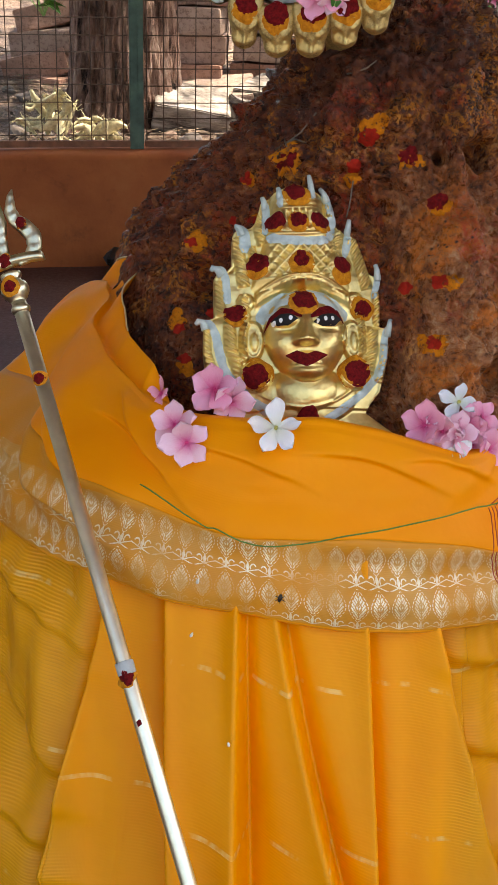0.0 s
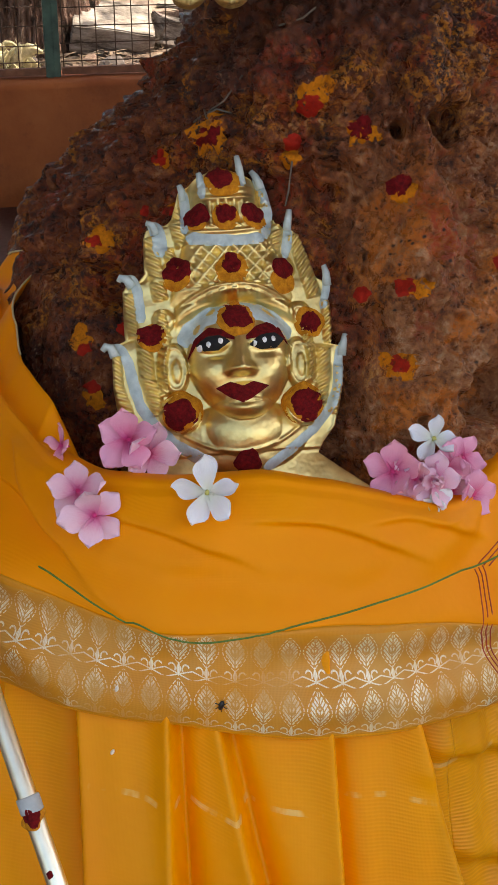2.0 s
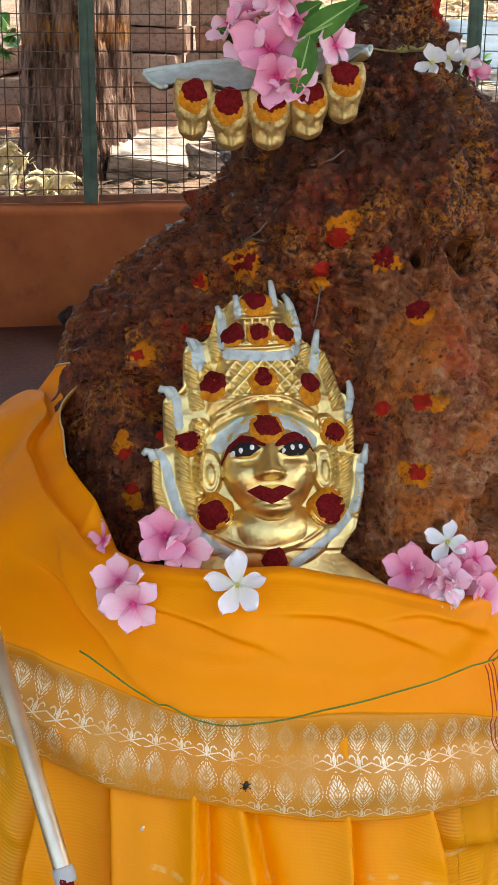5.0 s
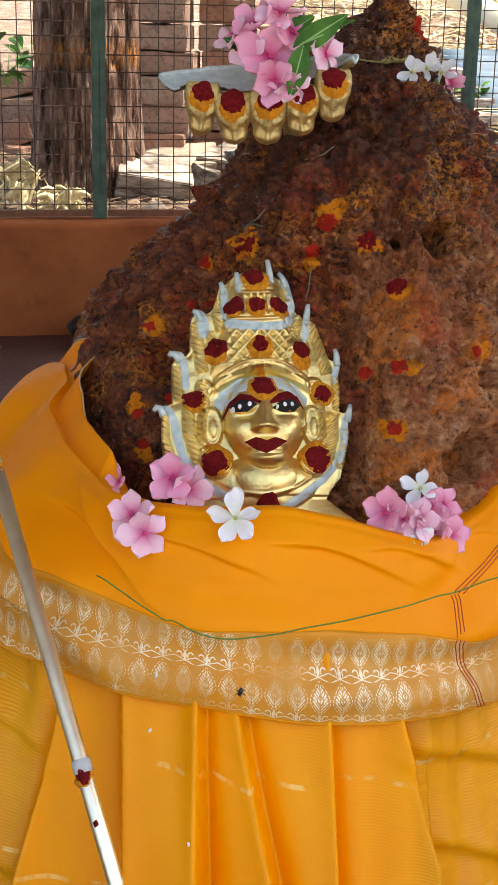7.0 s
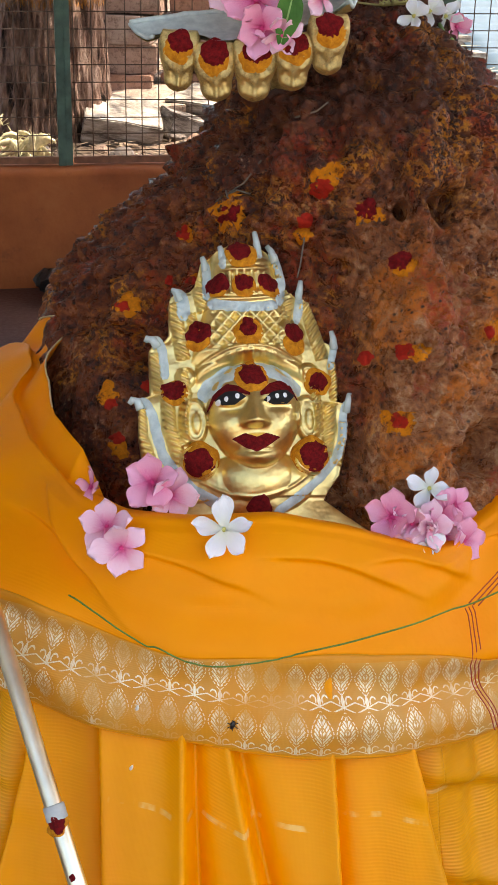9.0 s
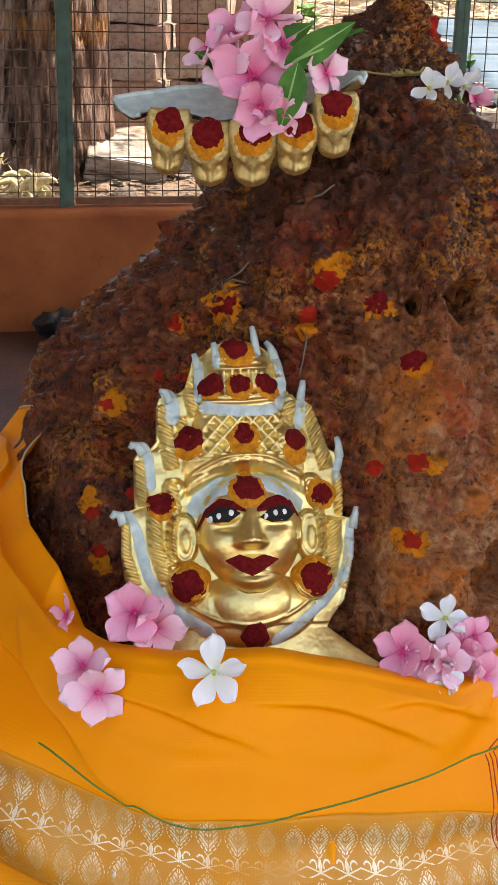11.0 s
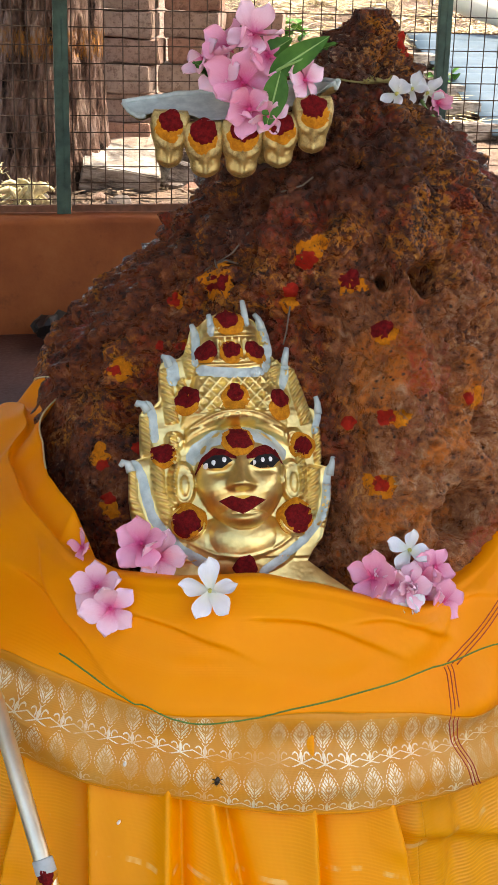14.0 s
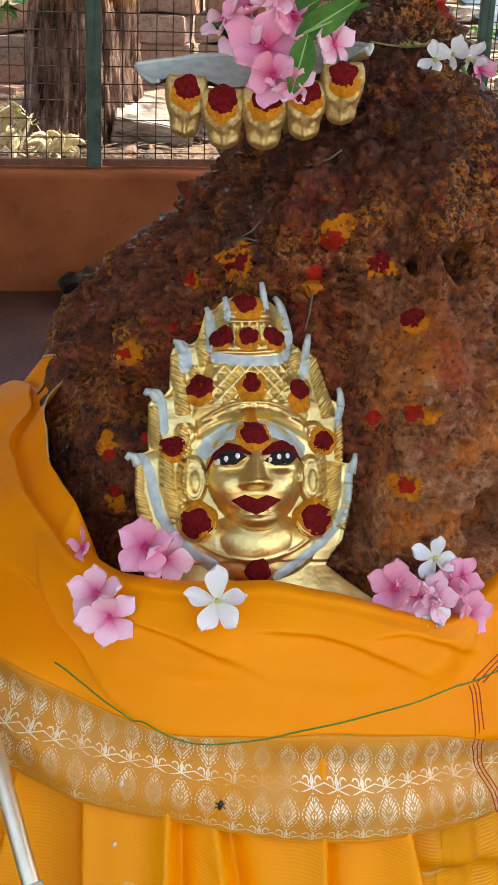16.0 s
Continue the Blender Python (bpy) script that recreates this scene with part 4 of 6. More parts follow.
def mask_height(x, y):
    """The relief of the plate, in its own units, x across and y up from the mouth."""
    xl, xr = lerp(OUT_L, y), lerp(OUT_R, y)
    mid = 0.5 * (xl + xr)
    s = min(1.0, abs(x - mid) / (0.5 * (xr - xl)))
    h = 24 + 36 * (1 - s ** 2.6)
    if y < -165:
        h = 16 + 44 * (1 - s ** 1.6)
    # rolled rim, and the ribbed bands inside it
    if y > -120:
        h += 6 * bell(s, 0.985, 0.02)
        h += rib_relief(x, y)
    # tall crown with tiers
    half = 96 + max(0.0, (560 - y)) * 0.30
    if y > 270:
        h += 58 * dome(x, 0, 4, 0, half, 1, 0.55) * min(1, (y - 270) / 40) * min(1.0, max(0.0, (676 - y) / 46)) ** 0.5
    if 318 < y < 436:
        h += 8 * max(math.sin((x + y) * 0.145), math.sin((x - y) * 0.145)) * dome(x, 0, 5, 0, half * 0.85, 1)
    for yy, amp in ((470, 9), (488, 7), (566, 13), (596, 12)):
        h += amp * bell(y, yy + 0.0012 * x * x, 7) * dome(x, 0, 2, 0, half, 1, 0.3)
    if 488 < y < 560:
        h += 5 * math.sin(x * 0.26) * dome(x, 0, 0, 0, 96, 1)
    # brow band of the crown, a double arch with a row of bosses
    arch = 298 - 0.0019 * (x - 6) ** 2
    band = dome(x, 0, 8, 0, 172, 1, 0.3)
    h += 46 * bell(y, arch - 6, 25) * band
    h += 11 * bell(y, arch + 17, 6) * band + 8 * bell(y, arch - 24, 5) * band
    h += 7 * (math.sin(x * 0.17) > 0.1) * bell(y, arch - 4, 10) * dome(x, 0, 8, 0, 90, 1, 0.5)
    # face
    k = 1 - abs((x - 12) / (148 - 0.30 * max(0.0, 70 - y))) ** 2.2 - abs((y - 95) / 172) ** 2.4
    h += 108 * max(0.0, k) ** 0.44
    h += 16 * dome(x, y, -68, 145, 54, 28) + 16 * dome(x, y, 88, 146, 56, 28)
    h -= 11 * bell(x, -62, 36) * bell(y, 108, 14) + 11 * bell(x, 80, 36) * bell(y, 110, 14)
    ridge = max(0.0, min(1.0, (165 - y) / 100)) if y > 56 else max(0.0, 1 - (56 - y) / 14)
    h += (12 + 44 * ridge) * bell(x, 3, 14 + 12 * ridge) * (1.0 if 56 <= y < 175 else (max(0.0, 1 - (56 - y) / 16) if y < 56 else max(0.0, 1 - (y - 175) / 20)))
    h += 22 * bell(x, -26, 15) * bell(y, 62, 14) + 22 * bell(x, 32, 15) * bell(y, 61, 14)
    h += 15 * dome(x, y, 6, -2, 78, 30, 0.7)
    h += 16 * bell(x, 4, 34) * bell(y, -50, 18)
    h += 9 * bell(x, -80, 40) * bell(y, 50, 40) + 9 * bell(x, 98, 40) * bell(y, 52, 40)
    # neck, collar, ears, ear discs
    h += 38 * dome(x, y, 8, -120, 185, 105, 0.6) + 26 * dome(x, y, 8, -90, 110, 90, 0.8)
    h += 5 * bell(y, -165 + 0.0022 * x * x, 6) * dome(x, 0, 8, 0, 205, 1, 0.3)
    for side, ex, ey in ((-1, -177, 88), (1, 184, 84)):
        h += 40 * dome(x, y, ex, ey, 42, 76, 0.35)
        h -= 13 * dome(x, y, ex, ey, 28, 58, 0.3) - 9 * dome(x, y, ex + 4, ey - 8, 14, 34, 0.4)
        h += 46 * dome(x, y, ex + 5, -43, 60, 58, 0.22)
        h += 20 * dome(x, y, 198 * side, 232, 34, 34, 0.4) - 9 * dome(x, y, 198 * side, 232, 15, 15, 0.4)
        h += 18 * dome(x, y, 150 * side, 365, 48, 44, 0.4)
    h += 3.0 * noise.noise(Vector((x * 0.018, y * 0.018, 2))) + 0.8 * noise.noise(Vector((x * 0.09, y * 0.09, 5)))
    return h


MASK_AT = Matrix.Translation((0.0, 0.0, 0.87)) @ Matrix.Rotation(radians(9), 4, "Z") @ Matrix.Rotation(radians(-1.5), 4, "Y") @ Matrix.Rotation(radians(90 - 30), 4, "X")


def on_mask(x, y, lift=0.0):
    """World point of the mask's surface; its mouth is the origin."""
    return MASK_AT @ Vector((x * UNIT, y * UNIT, (mask_height(x, y) + lift - 158) * UNIT))


def blot(bm, place, cx, cy, r, slot, lift, seed=0, ragged=0.14, squash=1.0, n=26, rings=4):
    """An irregular daub laid over a surface."""
    mid = bm.verts.new(place(cx, cy, lift))
    last = None
    for k in range(1, rings + 1):
        ring = []
        for j in range(n):
            a = 2 * math.pi * j / n
            rr = r * (1 + ragged * (noise.noise(Vector((math.cos(a) * 1.3, math.sin(a) * 1.3, seed * 3.7))) * 1.3 + noise.noise(Vector((math.cos(a) * 2.6, math.sin(a) * 2.6, seed * 1.3))) * 0.6 + noise.noise(Vector((math.cos(a) * 8, math.sin(a) * 8, seed))) * 0.25)) * k / rings
            drop = lift if k < rings else lift * 0.2
            ring.append(bm.verts.new(place(cx + rr * math.cos(a), cy + rr * math.sin(a) * squash, drop)))
        for j in range(n):
            f = bm.faces.new((mid, ring[j], ring[(j + 1) % n]) if last is None else (last[j], ring[j], ring[(j + 1) % n], last[(j + 1) % n]))
            f.material_index = slot
        last = ring


def shape(bm, place, upper, lower, slot, lift, steps=22):
    """A painted shape between two edges, each a table of (x, y)."""
    a, b = upper[0][0], upper[-1][0]
    rows = []
    for i in range(5):
        f = i / 4
        rows.append([place(x, lerp(lower, x) * (1 - f) + lerp(upper, x) * f, lift if 0 < i < 4 else lift * 0.3) for x in (a + (b - a) * j / steps for j in range(steps + 1))])
    grid(bm, rows, slot=slot)


def stroke(bm, place, line, width, slot, lift, seed=0):
    """A brush stroke through points, its ends rounded."""
    pts = [Vector(p) for p in line]
    dense = []
    for a, b in zip(pts, pts[1:]):
        n = max(2, int((b - a).length / 7))
        dense += [a.lerp(b, i / n) for i in range(n)]
    dense.append(pts[-1])
    for _ in range(3):
        dense = [dense[0]] + [(dense[i - 1] + dense[i] * 2 + dense[i + 1]) / 4 for i in range(1, len(dense) - 1)] + [dense[-1]]
    rows = []
    for i, p in enumerate(dense):
        d = (dense[min(i + 1, len(dense) - 1)] - dense[max(i - 1, 0)]).normalized()
        side = Vector((-d.y, d.x))
        end = min(1.0, (i + 0.6) / 3, (len(dense) - i - 0.4) / 3)
        w = width * math.sqrt(max(0.05, end)) * (1 + 0.22 * noise.noise(Vector((i * 0.22, seed, 0))))
        rows.append([place(*(p + side * w * k), lift if abs(k) < 1 else lift * 0.1) for k in (-1, -0.7, 0, 0.7, 1)])
    grid(bm, rows, slot=slot)


def build_mask():
    bm = bmesh.new()
    ny, nx = 320, 190
    rows = []
    for i in range(ny + 1):
        y = -300 + (664 + 300) * i / ny
        xl, xr = lerp(OUT_L, y), lerp(OUT_R, y)
        row = [on_mask(xl, y, -mask_height(xl, y) - 30)]
        row += [on_mask(xl + (xr - xl) * j / nx, y) for j in range(nx + 1)]
        row += [on_mask(xr, y, -mask_height(xr, y) - 30)]
        rows.append(row)
    rows.append([MASK_AT @ Vector(((-16 + 12 * j / (nx + 2)) * UNIT, 667 * UNIT, -193 * UNIT)) for j in range(nx + 3)])
    grid(bm, rows)
    ob = tagged(part("brass_mask", bm, GOLD), "shining brass face mask with a tall crown and vermilion daubs", "mask")

    def paint(name, draw, mat_, label):
        layer = bmesh.new()
        draw(layer)
        part(name, layer, mat_, ob, label)

    # vermilion on turmeric
    daubs = [(-2, 628, 41, 52, 3, -8), (-82, 524, 37, 30, 0, -14), (2, 521, 32, 40, 0, -8), (85, 525, 36, 38, 4, -12), (-149, 374, 38, 40, -2, -20), (5, 372, 31, 48, 0, -14), (155, 358, 35, 38, 2, -34), (6, 217, 44, 56, -2, -4),
             (-240, 193, 38, 42, 4, -8), (230, 200, 35, 46, -4, 2), (-171, -42, 48, 60, 4, 6), (190, -43, 50, 62, -4, 6), (9, -195, 40, 0, 0, 0)]
    for i, (cx, cy, r, under, ox, oy) in enumerate(daubs):
        if under:
            paint("turmeric_daub", lambda b: blot(b, on_mask, cx + ox, cy + oy, under, 0, 7, i + 40, 0.10), TURMERIC, "ring of orange turmeric paste")
        paint("vermilion_daub", lambda b: blot(b, on_mask, cx, cy, r, 0, 12, i, 0.20), KUMKUM, "dark red vermilion spot")
    # silver-grey strokes on the rays and the crown
    strokes = [(16, [(-357, 169), (-327, 163), (-308, 118), (-297, 51), (-283, -10), (-244, -73), (-195, -124), (-138, -165), (-103, -185)]), (14, [(326, 141), (307, 100), (296, 15), (270, -50), (212, -111), (141, -165), (57, -218)]),
               (15, [(-304, 367), (-278, 366), (-265, 328), (-262, 234)]), (21, [(-217, 526), (-198, 512), (-190, 468), (-194, 422)]), (12, [(290, 348), (291, 308), (270, 240)]), (14, [(194, 522), (184, 450), (170, 392)]),
               (14, [(-113, 618), (-108, 567), (-118, 480)]), (11, [(-61, 637), (-60, 570)]), (10, [(53, 680), (60, 646), (58, 600)]), (15, [(106, 649), (124, 595), (135, 534), (122, 482), (112, 450)]), (17, [(-116, 466), (-61, 450), (5, 442), (59, 443), (110, 452)]),
               (27, [(-152, 156), (-126, 190), (-92, 220), (-44, 236), (10, 238), (79, 230), (128, 202), (156, 153)])]
    for k, (wide, line) in enumerate(strokes):
        paint("silver_stroke", lambda b: stroke(b, on_mask, line, wide, 0, 3.5, k + 3), ASH, "pale silver-grey paint stroke")
    # the rays' tips stand clear of the plate
    for line in ([(-345, 140), (-354, 168), (-370, 172), (-380, 160)], [(316, 100), (325, 138), (331, 162)], [(-280, 340), (-294, 366), (-312, 370), (-318, 360)], [(292, 310), (291, 348), (286, 370)], [(-196, 490), (-208, 522), (-226, 528)],
                 [(186, 480), (194, 520), (198, 542)], [(59, 610), (55, 660), (50, 696)], [(118, 610), (108, 645), (94, 664)], [(-110, 585), (-114, 616), (-120, 634)], [(-60, 590), (-61, 635), (-65, 652)]):
        rise = max(36, 0.9 * mask_height(*line[0]))
        paint("ray_tip", lambda b: tube(b, [MASK_AT @ Vector((x * UNIT, y * UNIT, (rise - 158) * UNIT)) for x, y in line], [r * UNIT for r in ((15, 14, 12, 8) if len(line) == 4 else (13, 11, 8))], 10, 0), ASH, "silver-painted curled tip of a ray")
    # painted brows, eyes, lips
    for up, lo in (([(-138, 117), (-118, 164), (-76, 192), (-37, 180), (-8, 157)], [(-138, 110), (-112, 146), (-83, 158), (-50, 158), (-8, 146)]), ([(25, 157), (57, 185), (98, 198), (129, 180), (152, 140)], [(25, 146), (65, 148), (110, 156), (140, 142), (152, 130)])):
        paint("brow", lambda b: shape(b, on_mask, up, lo, 0, 4.5), KUMKUM, "dark red painted brow")
    for up, lo, lights in (([(-115, 143), (-83, 166), (-50, 167), (-22, 143)], [(-115, 140), (-94, 122), (-55, 120), (-22, 141)], ((-105, 134, 9), (-82, 139, 10), (-48, 145, 11))),
                           ([(34, 131), (65, 157), (110, 167), (138, 148)], [(34, 128), (65, 116), (112, 119), (138, 145)], ((49, 132, 8), (76, 140, 10), (103, 143, 10)))):
        paint("eye", lambda b: shape(b, on_mask, up, lo, 0, 7.5), BLACK, "black painted eye")
        for x, y, r in lights:
            paint("eye_light", lambda b: blot(b, on_mask, x, y, r, 0, 9.5, x, 0.08, 1.25, 14, 2), WHITE, "white painted dot")
    paint("mouth", lambda b: shape(b, on_mask, [(-69, 16), (-29, 30), (6, 15), (37, 27), (80, 14)], [(-69, 14), (-27, -20), (1, -34), (26, -23), (80, 12)], 0, 5, 30), KUMKUM, "dark red painted lips")
    return ob


mask = build_mask()


# ---- the trident ----
def build_trident():
    up = Vector((-0.229, 0.300, 0.515)).normalized()
    foot = Vector((-0.086, -0.360, 0.408)) - up * (0.408 / up.z)
    hub = foot + up * (0.948 / up.z)
    across = (Vector((1, -0.15, 0)) - up * Vector((1, -0.15, 0)).dot(up)).normalized()
    near = across.cross(up)
    frame_ = Matrix((across, -near, up)).transposed().to_4x4()
    plain = Matrix.Translation(hub) @ frame_
    base = plain @ Matrix.Scale(0.56, 4)
    tri = thing("trident", "pale brass trident on a long steel rod leaning by the cloth", "trident", foot)
    long = (hub - foot).length
    bm = bmesh.new()
    tube(bm, [foot, foot + up * long * 0.2, foot + up * long * 0.5, hub], 0.0085, 16)
    part("rod", bm, STEEL, tri, "round steel rod")
    bm = bmesh.new()
    lathe(bm, [(0.009, -0.052), (0.018, -0.046), (0.020, -0.038), (0.016, -0.032), (0.013, -0.026), (0.020, -0.018), (0.027, -0.008), (0.029, 0.002), (0.026, 0.012), (0.019, 0.018), (0.017, 0.024), (0.022, 0.030), (0.021, 0.036), (0.010, 0.040)], base)
    part("hub", bm, TRIDENT_METAL, tri, "turned brass knob")
    bm = bmesh.new()
    rows = []
    for i in range(25):
        x = -0.075 + 0.15 * i / 24
        z = 0.040 + 0.012 * math.cos(x * 20)
        rows.append([base @ Vector((x, -y, z + h)) for y, h in ((0.010, 0.0), (0.013, 0.008), (0.009, 0.018), (-0.009, 0.018), (-0.012, 0.006), (-0.008, 0.0))])
    vs = grid(bm, rows, closed=True)
    bm.faces.new(vs[0])
    bm.faces.new(vs[-1])
    part("crossbar", bm, TRIDENT_METAL, tri, "cast brass bar with notched rim")
    for side in (-1, 0, 1):
        bm = bmesh.new()
        if side:
            line = [(0.022, 0.052), (0.046, 0.056), (0.064, 0.072), (0.068, 0.096), (0.056, 0.120), (0.040, 0.140), (0.036, 0.162), (0.044, 0.190), (0.052, 0.204)]
            wid = [0.008, 0.012, 0.016, 0.017, 0.016, 0.014, 0.013, 0.008, 0.0015]
        else:
            line = [(0, 0.05), (0, 0.08), (0, 0.11), (0, 0.14), (0, 0.18), (0, 0.215), (0, 0.245)]
            wid = [0.012, 0.010, 0.014, 0.022, 0.020, 0.011, 0.0015]
        rows = []
        n = 36
        for i in range(n + 1):
            f = i / n * (len(line) - 1)
            x, z = lerp(list(enumerate(p[0] for p in line)), f), lerp(list(enumerate(p[1] for p in line)), f)
            f2 = min(f + 0.3, len(line) - 1)
            f1 = max(f - 0.3, 0)
            dx = lerp(list(enumerate(p[0] for p in line)), f2) - lerp(list(enumerate(p[0] for p in line)), f1)
            dz = lerp(list(enumerate(p[1] for p in line)), f2) - lerp(list(enumerate(p[1] for p in line)), f1)
            d = math.hypot(dx, dz)
            nx_, nz_ = -dz / d, dx / d
            w = lerp(list(enumerate(wid)), f)
            th = min(0.006, w * 0.7) * (1 + 0.16 * math.sin(i * 1.6))
            rows.append([base @ Vector(((side or 1) * (x + nx_ * w * c), s * th, z + nz_ * w * c)) for c, s in ((-1, 0), (-0.6, -1), (0, -0.7), (0.6, -1), (1, 0), (0.6, 1), (0, 0.7), (-0.6, 1))])
        vs = grid(bm, rows, closed=True)
        bm.faces.new(vs[0])
        bm.faces.new(vs[-1])
        part("prong", bm, TRIDENT_METAL, tri, "curved fluted brass prong" if side else "straight fluted brass prong")
    # daubs of turmeric and vermilion
    def face(at, r):
        return lambda x, y, lift: base @ Vector((at[0] + x, -math.sqrt(max(1e-8, r * r - min(x * x, r * r))) - lift, at[1] + y))
    for i, (at, r, big) in enumerate((((0.0, 0.002), 0.0295, 0.016), ((0.0, 0.062), 0.0150, 0.017), ((0.052, 0.126), 0.0120, 0.0130), ((0.0, -0.190), 0.0165, 0.0150))):
        bm = bmesh.new()
        blot(bm, face(at, r), 0, 0, min(big * 1.3, r * 0.98), 0, 0.0006, i, 0.15)
        part("turmeric_daub", bm, TURMERIC, tri, "smear of turmeric paste")
        bm = bmesh.new()
        blot(bm, face(at, r), 0, 0, big * 0.85, 0, 0.0012, i + 9, 0.2)
        part("vermilion_daub", bm, KUMKUM, tri, "vermilion spot")
    # clip on the rod
    ring = foot + up * (0.593 / up.z)
    rb = Matrix.Translation(ring) @ frame_
    bm = bmesh.new()
    lathe(bm, [(0.0086, -0.004), (0.0102, -0.003), (0.0102, 0.010), (0.0086, 0.011)], rb, 16)
    part("sleeve", bm, make_plain("grey_tape", (0.45, 0.47, 0.46), 0.6), tri, "grey sleeve on the rod")
    def rod_face(z0):
        return lambda x, y, lift: rb @ Vector((x, -math.sqrt(max(1e-8, 0.0088 ** 2 - min(x * x, 0.0088 ** 2))) - lift, z0 + y))
    bm = bmesh.new()
    blot(bm, rod_face(-0.008), -0.001, 0, 0.0105, 0, 0.0006, 21, 0.3)
    part("turmeric_daub", bm, TURMERIC, tri, "smear of turmeric paste")
    bm = bmesh.new()
    blot(bm, rod_face(-0.006), 0, 0, 0.0088, 0, 0.0014, 22, 0.35)
    part("vermilion_daub", bm, KUMKUM, tri, "vermilion spot")
    bm = bmesh.new()
    blot(bm, rod_face(-0.056), 0, 0, 0.0032, 0, 0.0006, 23, 0.3)
    part("vermilion_daub", bm, KUMKUM, tri, "vermilion spot")
    return tri


trident = build_trident()


# ---- daubs, straws and threads on the mound ----
def drape_on(tree, x, y, z):
    """A placing function for daubs: local (a, b) across and up the view, dropped on the surface."""
    right, up = Vector((1, 0, 0)), Vector((0, 0.34, 0.94))

    def place(a, b, lift):
        start = Vector((x, y, z)) + right * a + up * b - AHEAD * 0.5
        spot, normal, _, _ = tree.ray_cast(start, AHEAD)
        if spot is None:
            spot, normal, _, _ = tree.find_nearest(start + AHEAD * 0.5)
        if normal.dot(AHEAD) > 0:
            normal = -normal
        return spot - AHEAD * lift * 0.7 + normal * lift * 0.5

    return place


def make_smear(name, color, cover):
    """Powder paste through which the rough soil shows in grains."""
    k = Nodes(name)
    n, f = k.noise(70, 6, 0.75), k.noise(260, 4, 0.7)
    col = k.mix(k.ramp(f, (0.3, 0.0), (0.7, 1.0)), tuple(v * 0.6 for v in color), color)
    col = k.mix(k.ramp(n, (cover, 0.0), (cover + 0.06, 0.85)), col, (0.10, 0.026, 0.009))
    return k.done(col, 0.85, 0.0, k.bump(f, 0.7, 0.003), spec=0.2)


def build_daubs():
    spots = [(-0.037, 1.093, 0.0125, 0.021, 0, 0), (0.061, 1.117, 0.011, 0.015, 0.001, 0.009), (0.107, 1.096, 0.013, 0.015, 0.004, -0.004), (0.147, 0.861, 0.010, 0.017, 0, 0), (-0.153, 0.985, 0.008, 0.013, 0.005, 0.003),
             (-0.163, 0.872, 0.008, 0.013, -0.005, 0.008), (0.146, 1.038, 0.012, 0.014, 0, -0.002), (0.112, 0.931, 0.008, 0, 0, 0), (0.150, 0.938, 0.010, 0.014, 0.012, 0.0), (-0.092, 1.076, 0.009, 0.010, 0.006, -0.002),
             (-0.124, 0.893, 0.008, 0, 0, 0), (0.245, 0.966, 0.009, 0.013, 0.008, 0), (0.044, 1.083, 0.009, 0.011, -0.002, -0.012), (-0.078, 1.018, 0.006, 0.008, 0.004, 0.001), (0.075, 1.134, 0.0, 0.008, 0, 0), (-0.105, 1.02, 0.006, 0, 0, 0), (-0.155, 0.83, 0.008, 0.012, 0.003, -0.012)]
    bright = make_smear("bright_vermilion", (0.46, 0.020, 0.008), 0.56)
    ochre = make_smear("orange_turmeric", (0.72, 0.22, 0.008), 0.56)
    for i, (x, z, r, under, ox, oz) in enumerate(spots):
        place = drape_on(MOUND_TREE, x, 0.1, z)
        if under:
            bm = bmesh.new()
            blot(bm, lambda a, b, lift: place(a, b, lift), ox, oz, under, 0, 0.0010, i, 0.5, 0.9, 22, 3)
            part("turmeric_daub", bm, ochre, mound, "orange turmeric smear")
        if r:
            bm = bmesh.new()
            blot(bm, lambda a, b, lift: place(a, b, lift), 0, 0, r, 0, 0.0020, i + 60, 0.45, 0.85, 18, 3)
            part("vermilion_daub", bm, KUMKUM if i in (0, 2, 6) else bright, mound, "vermilion smear")
    # a red stain beside the peak
    place = drape_on(MOUND_TREE, 0.172, 0.4, 1.318)
    bm = bmesh.new()
    blot(bm, lambda a, b, lift: place(a, b, lift), 0, 0, 0.010, 0, 0.002, 91, 0.35, 1.6, 18, 3)
    part("vermilion_daub", bm, bright, mound, "vermilion smear")


build_daubs()


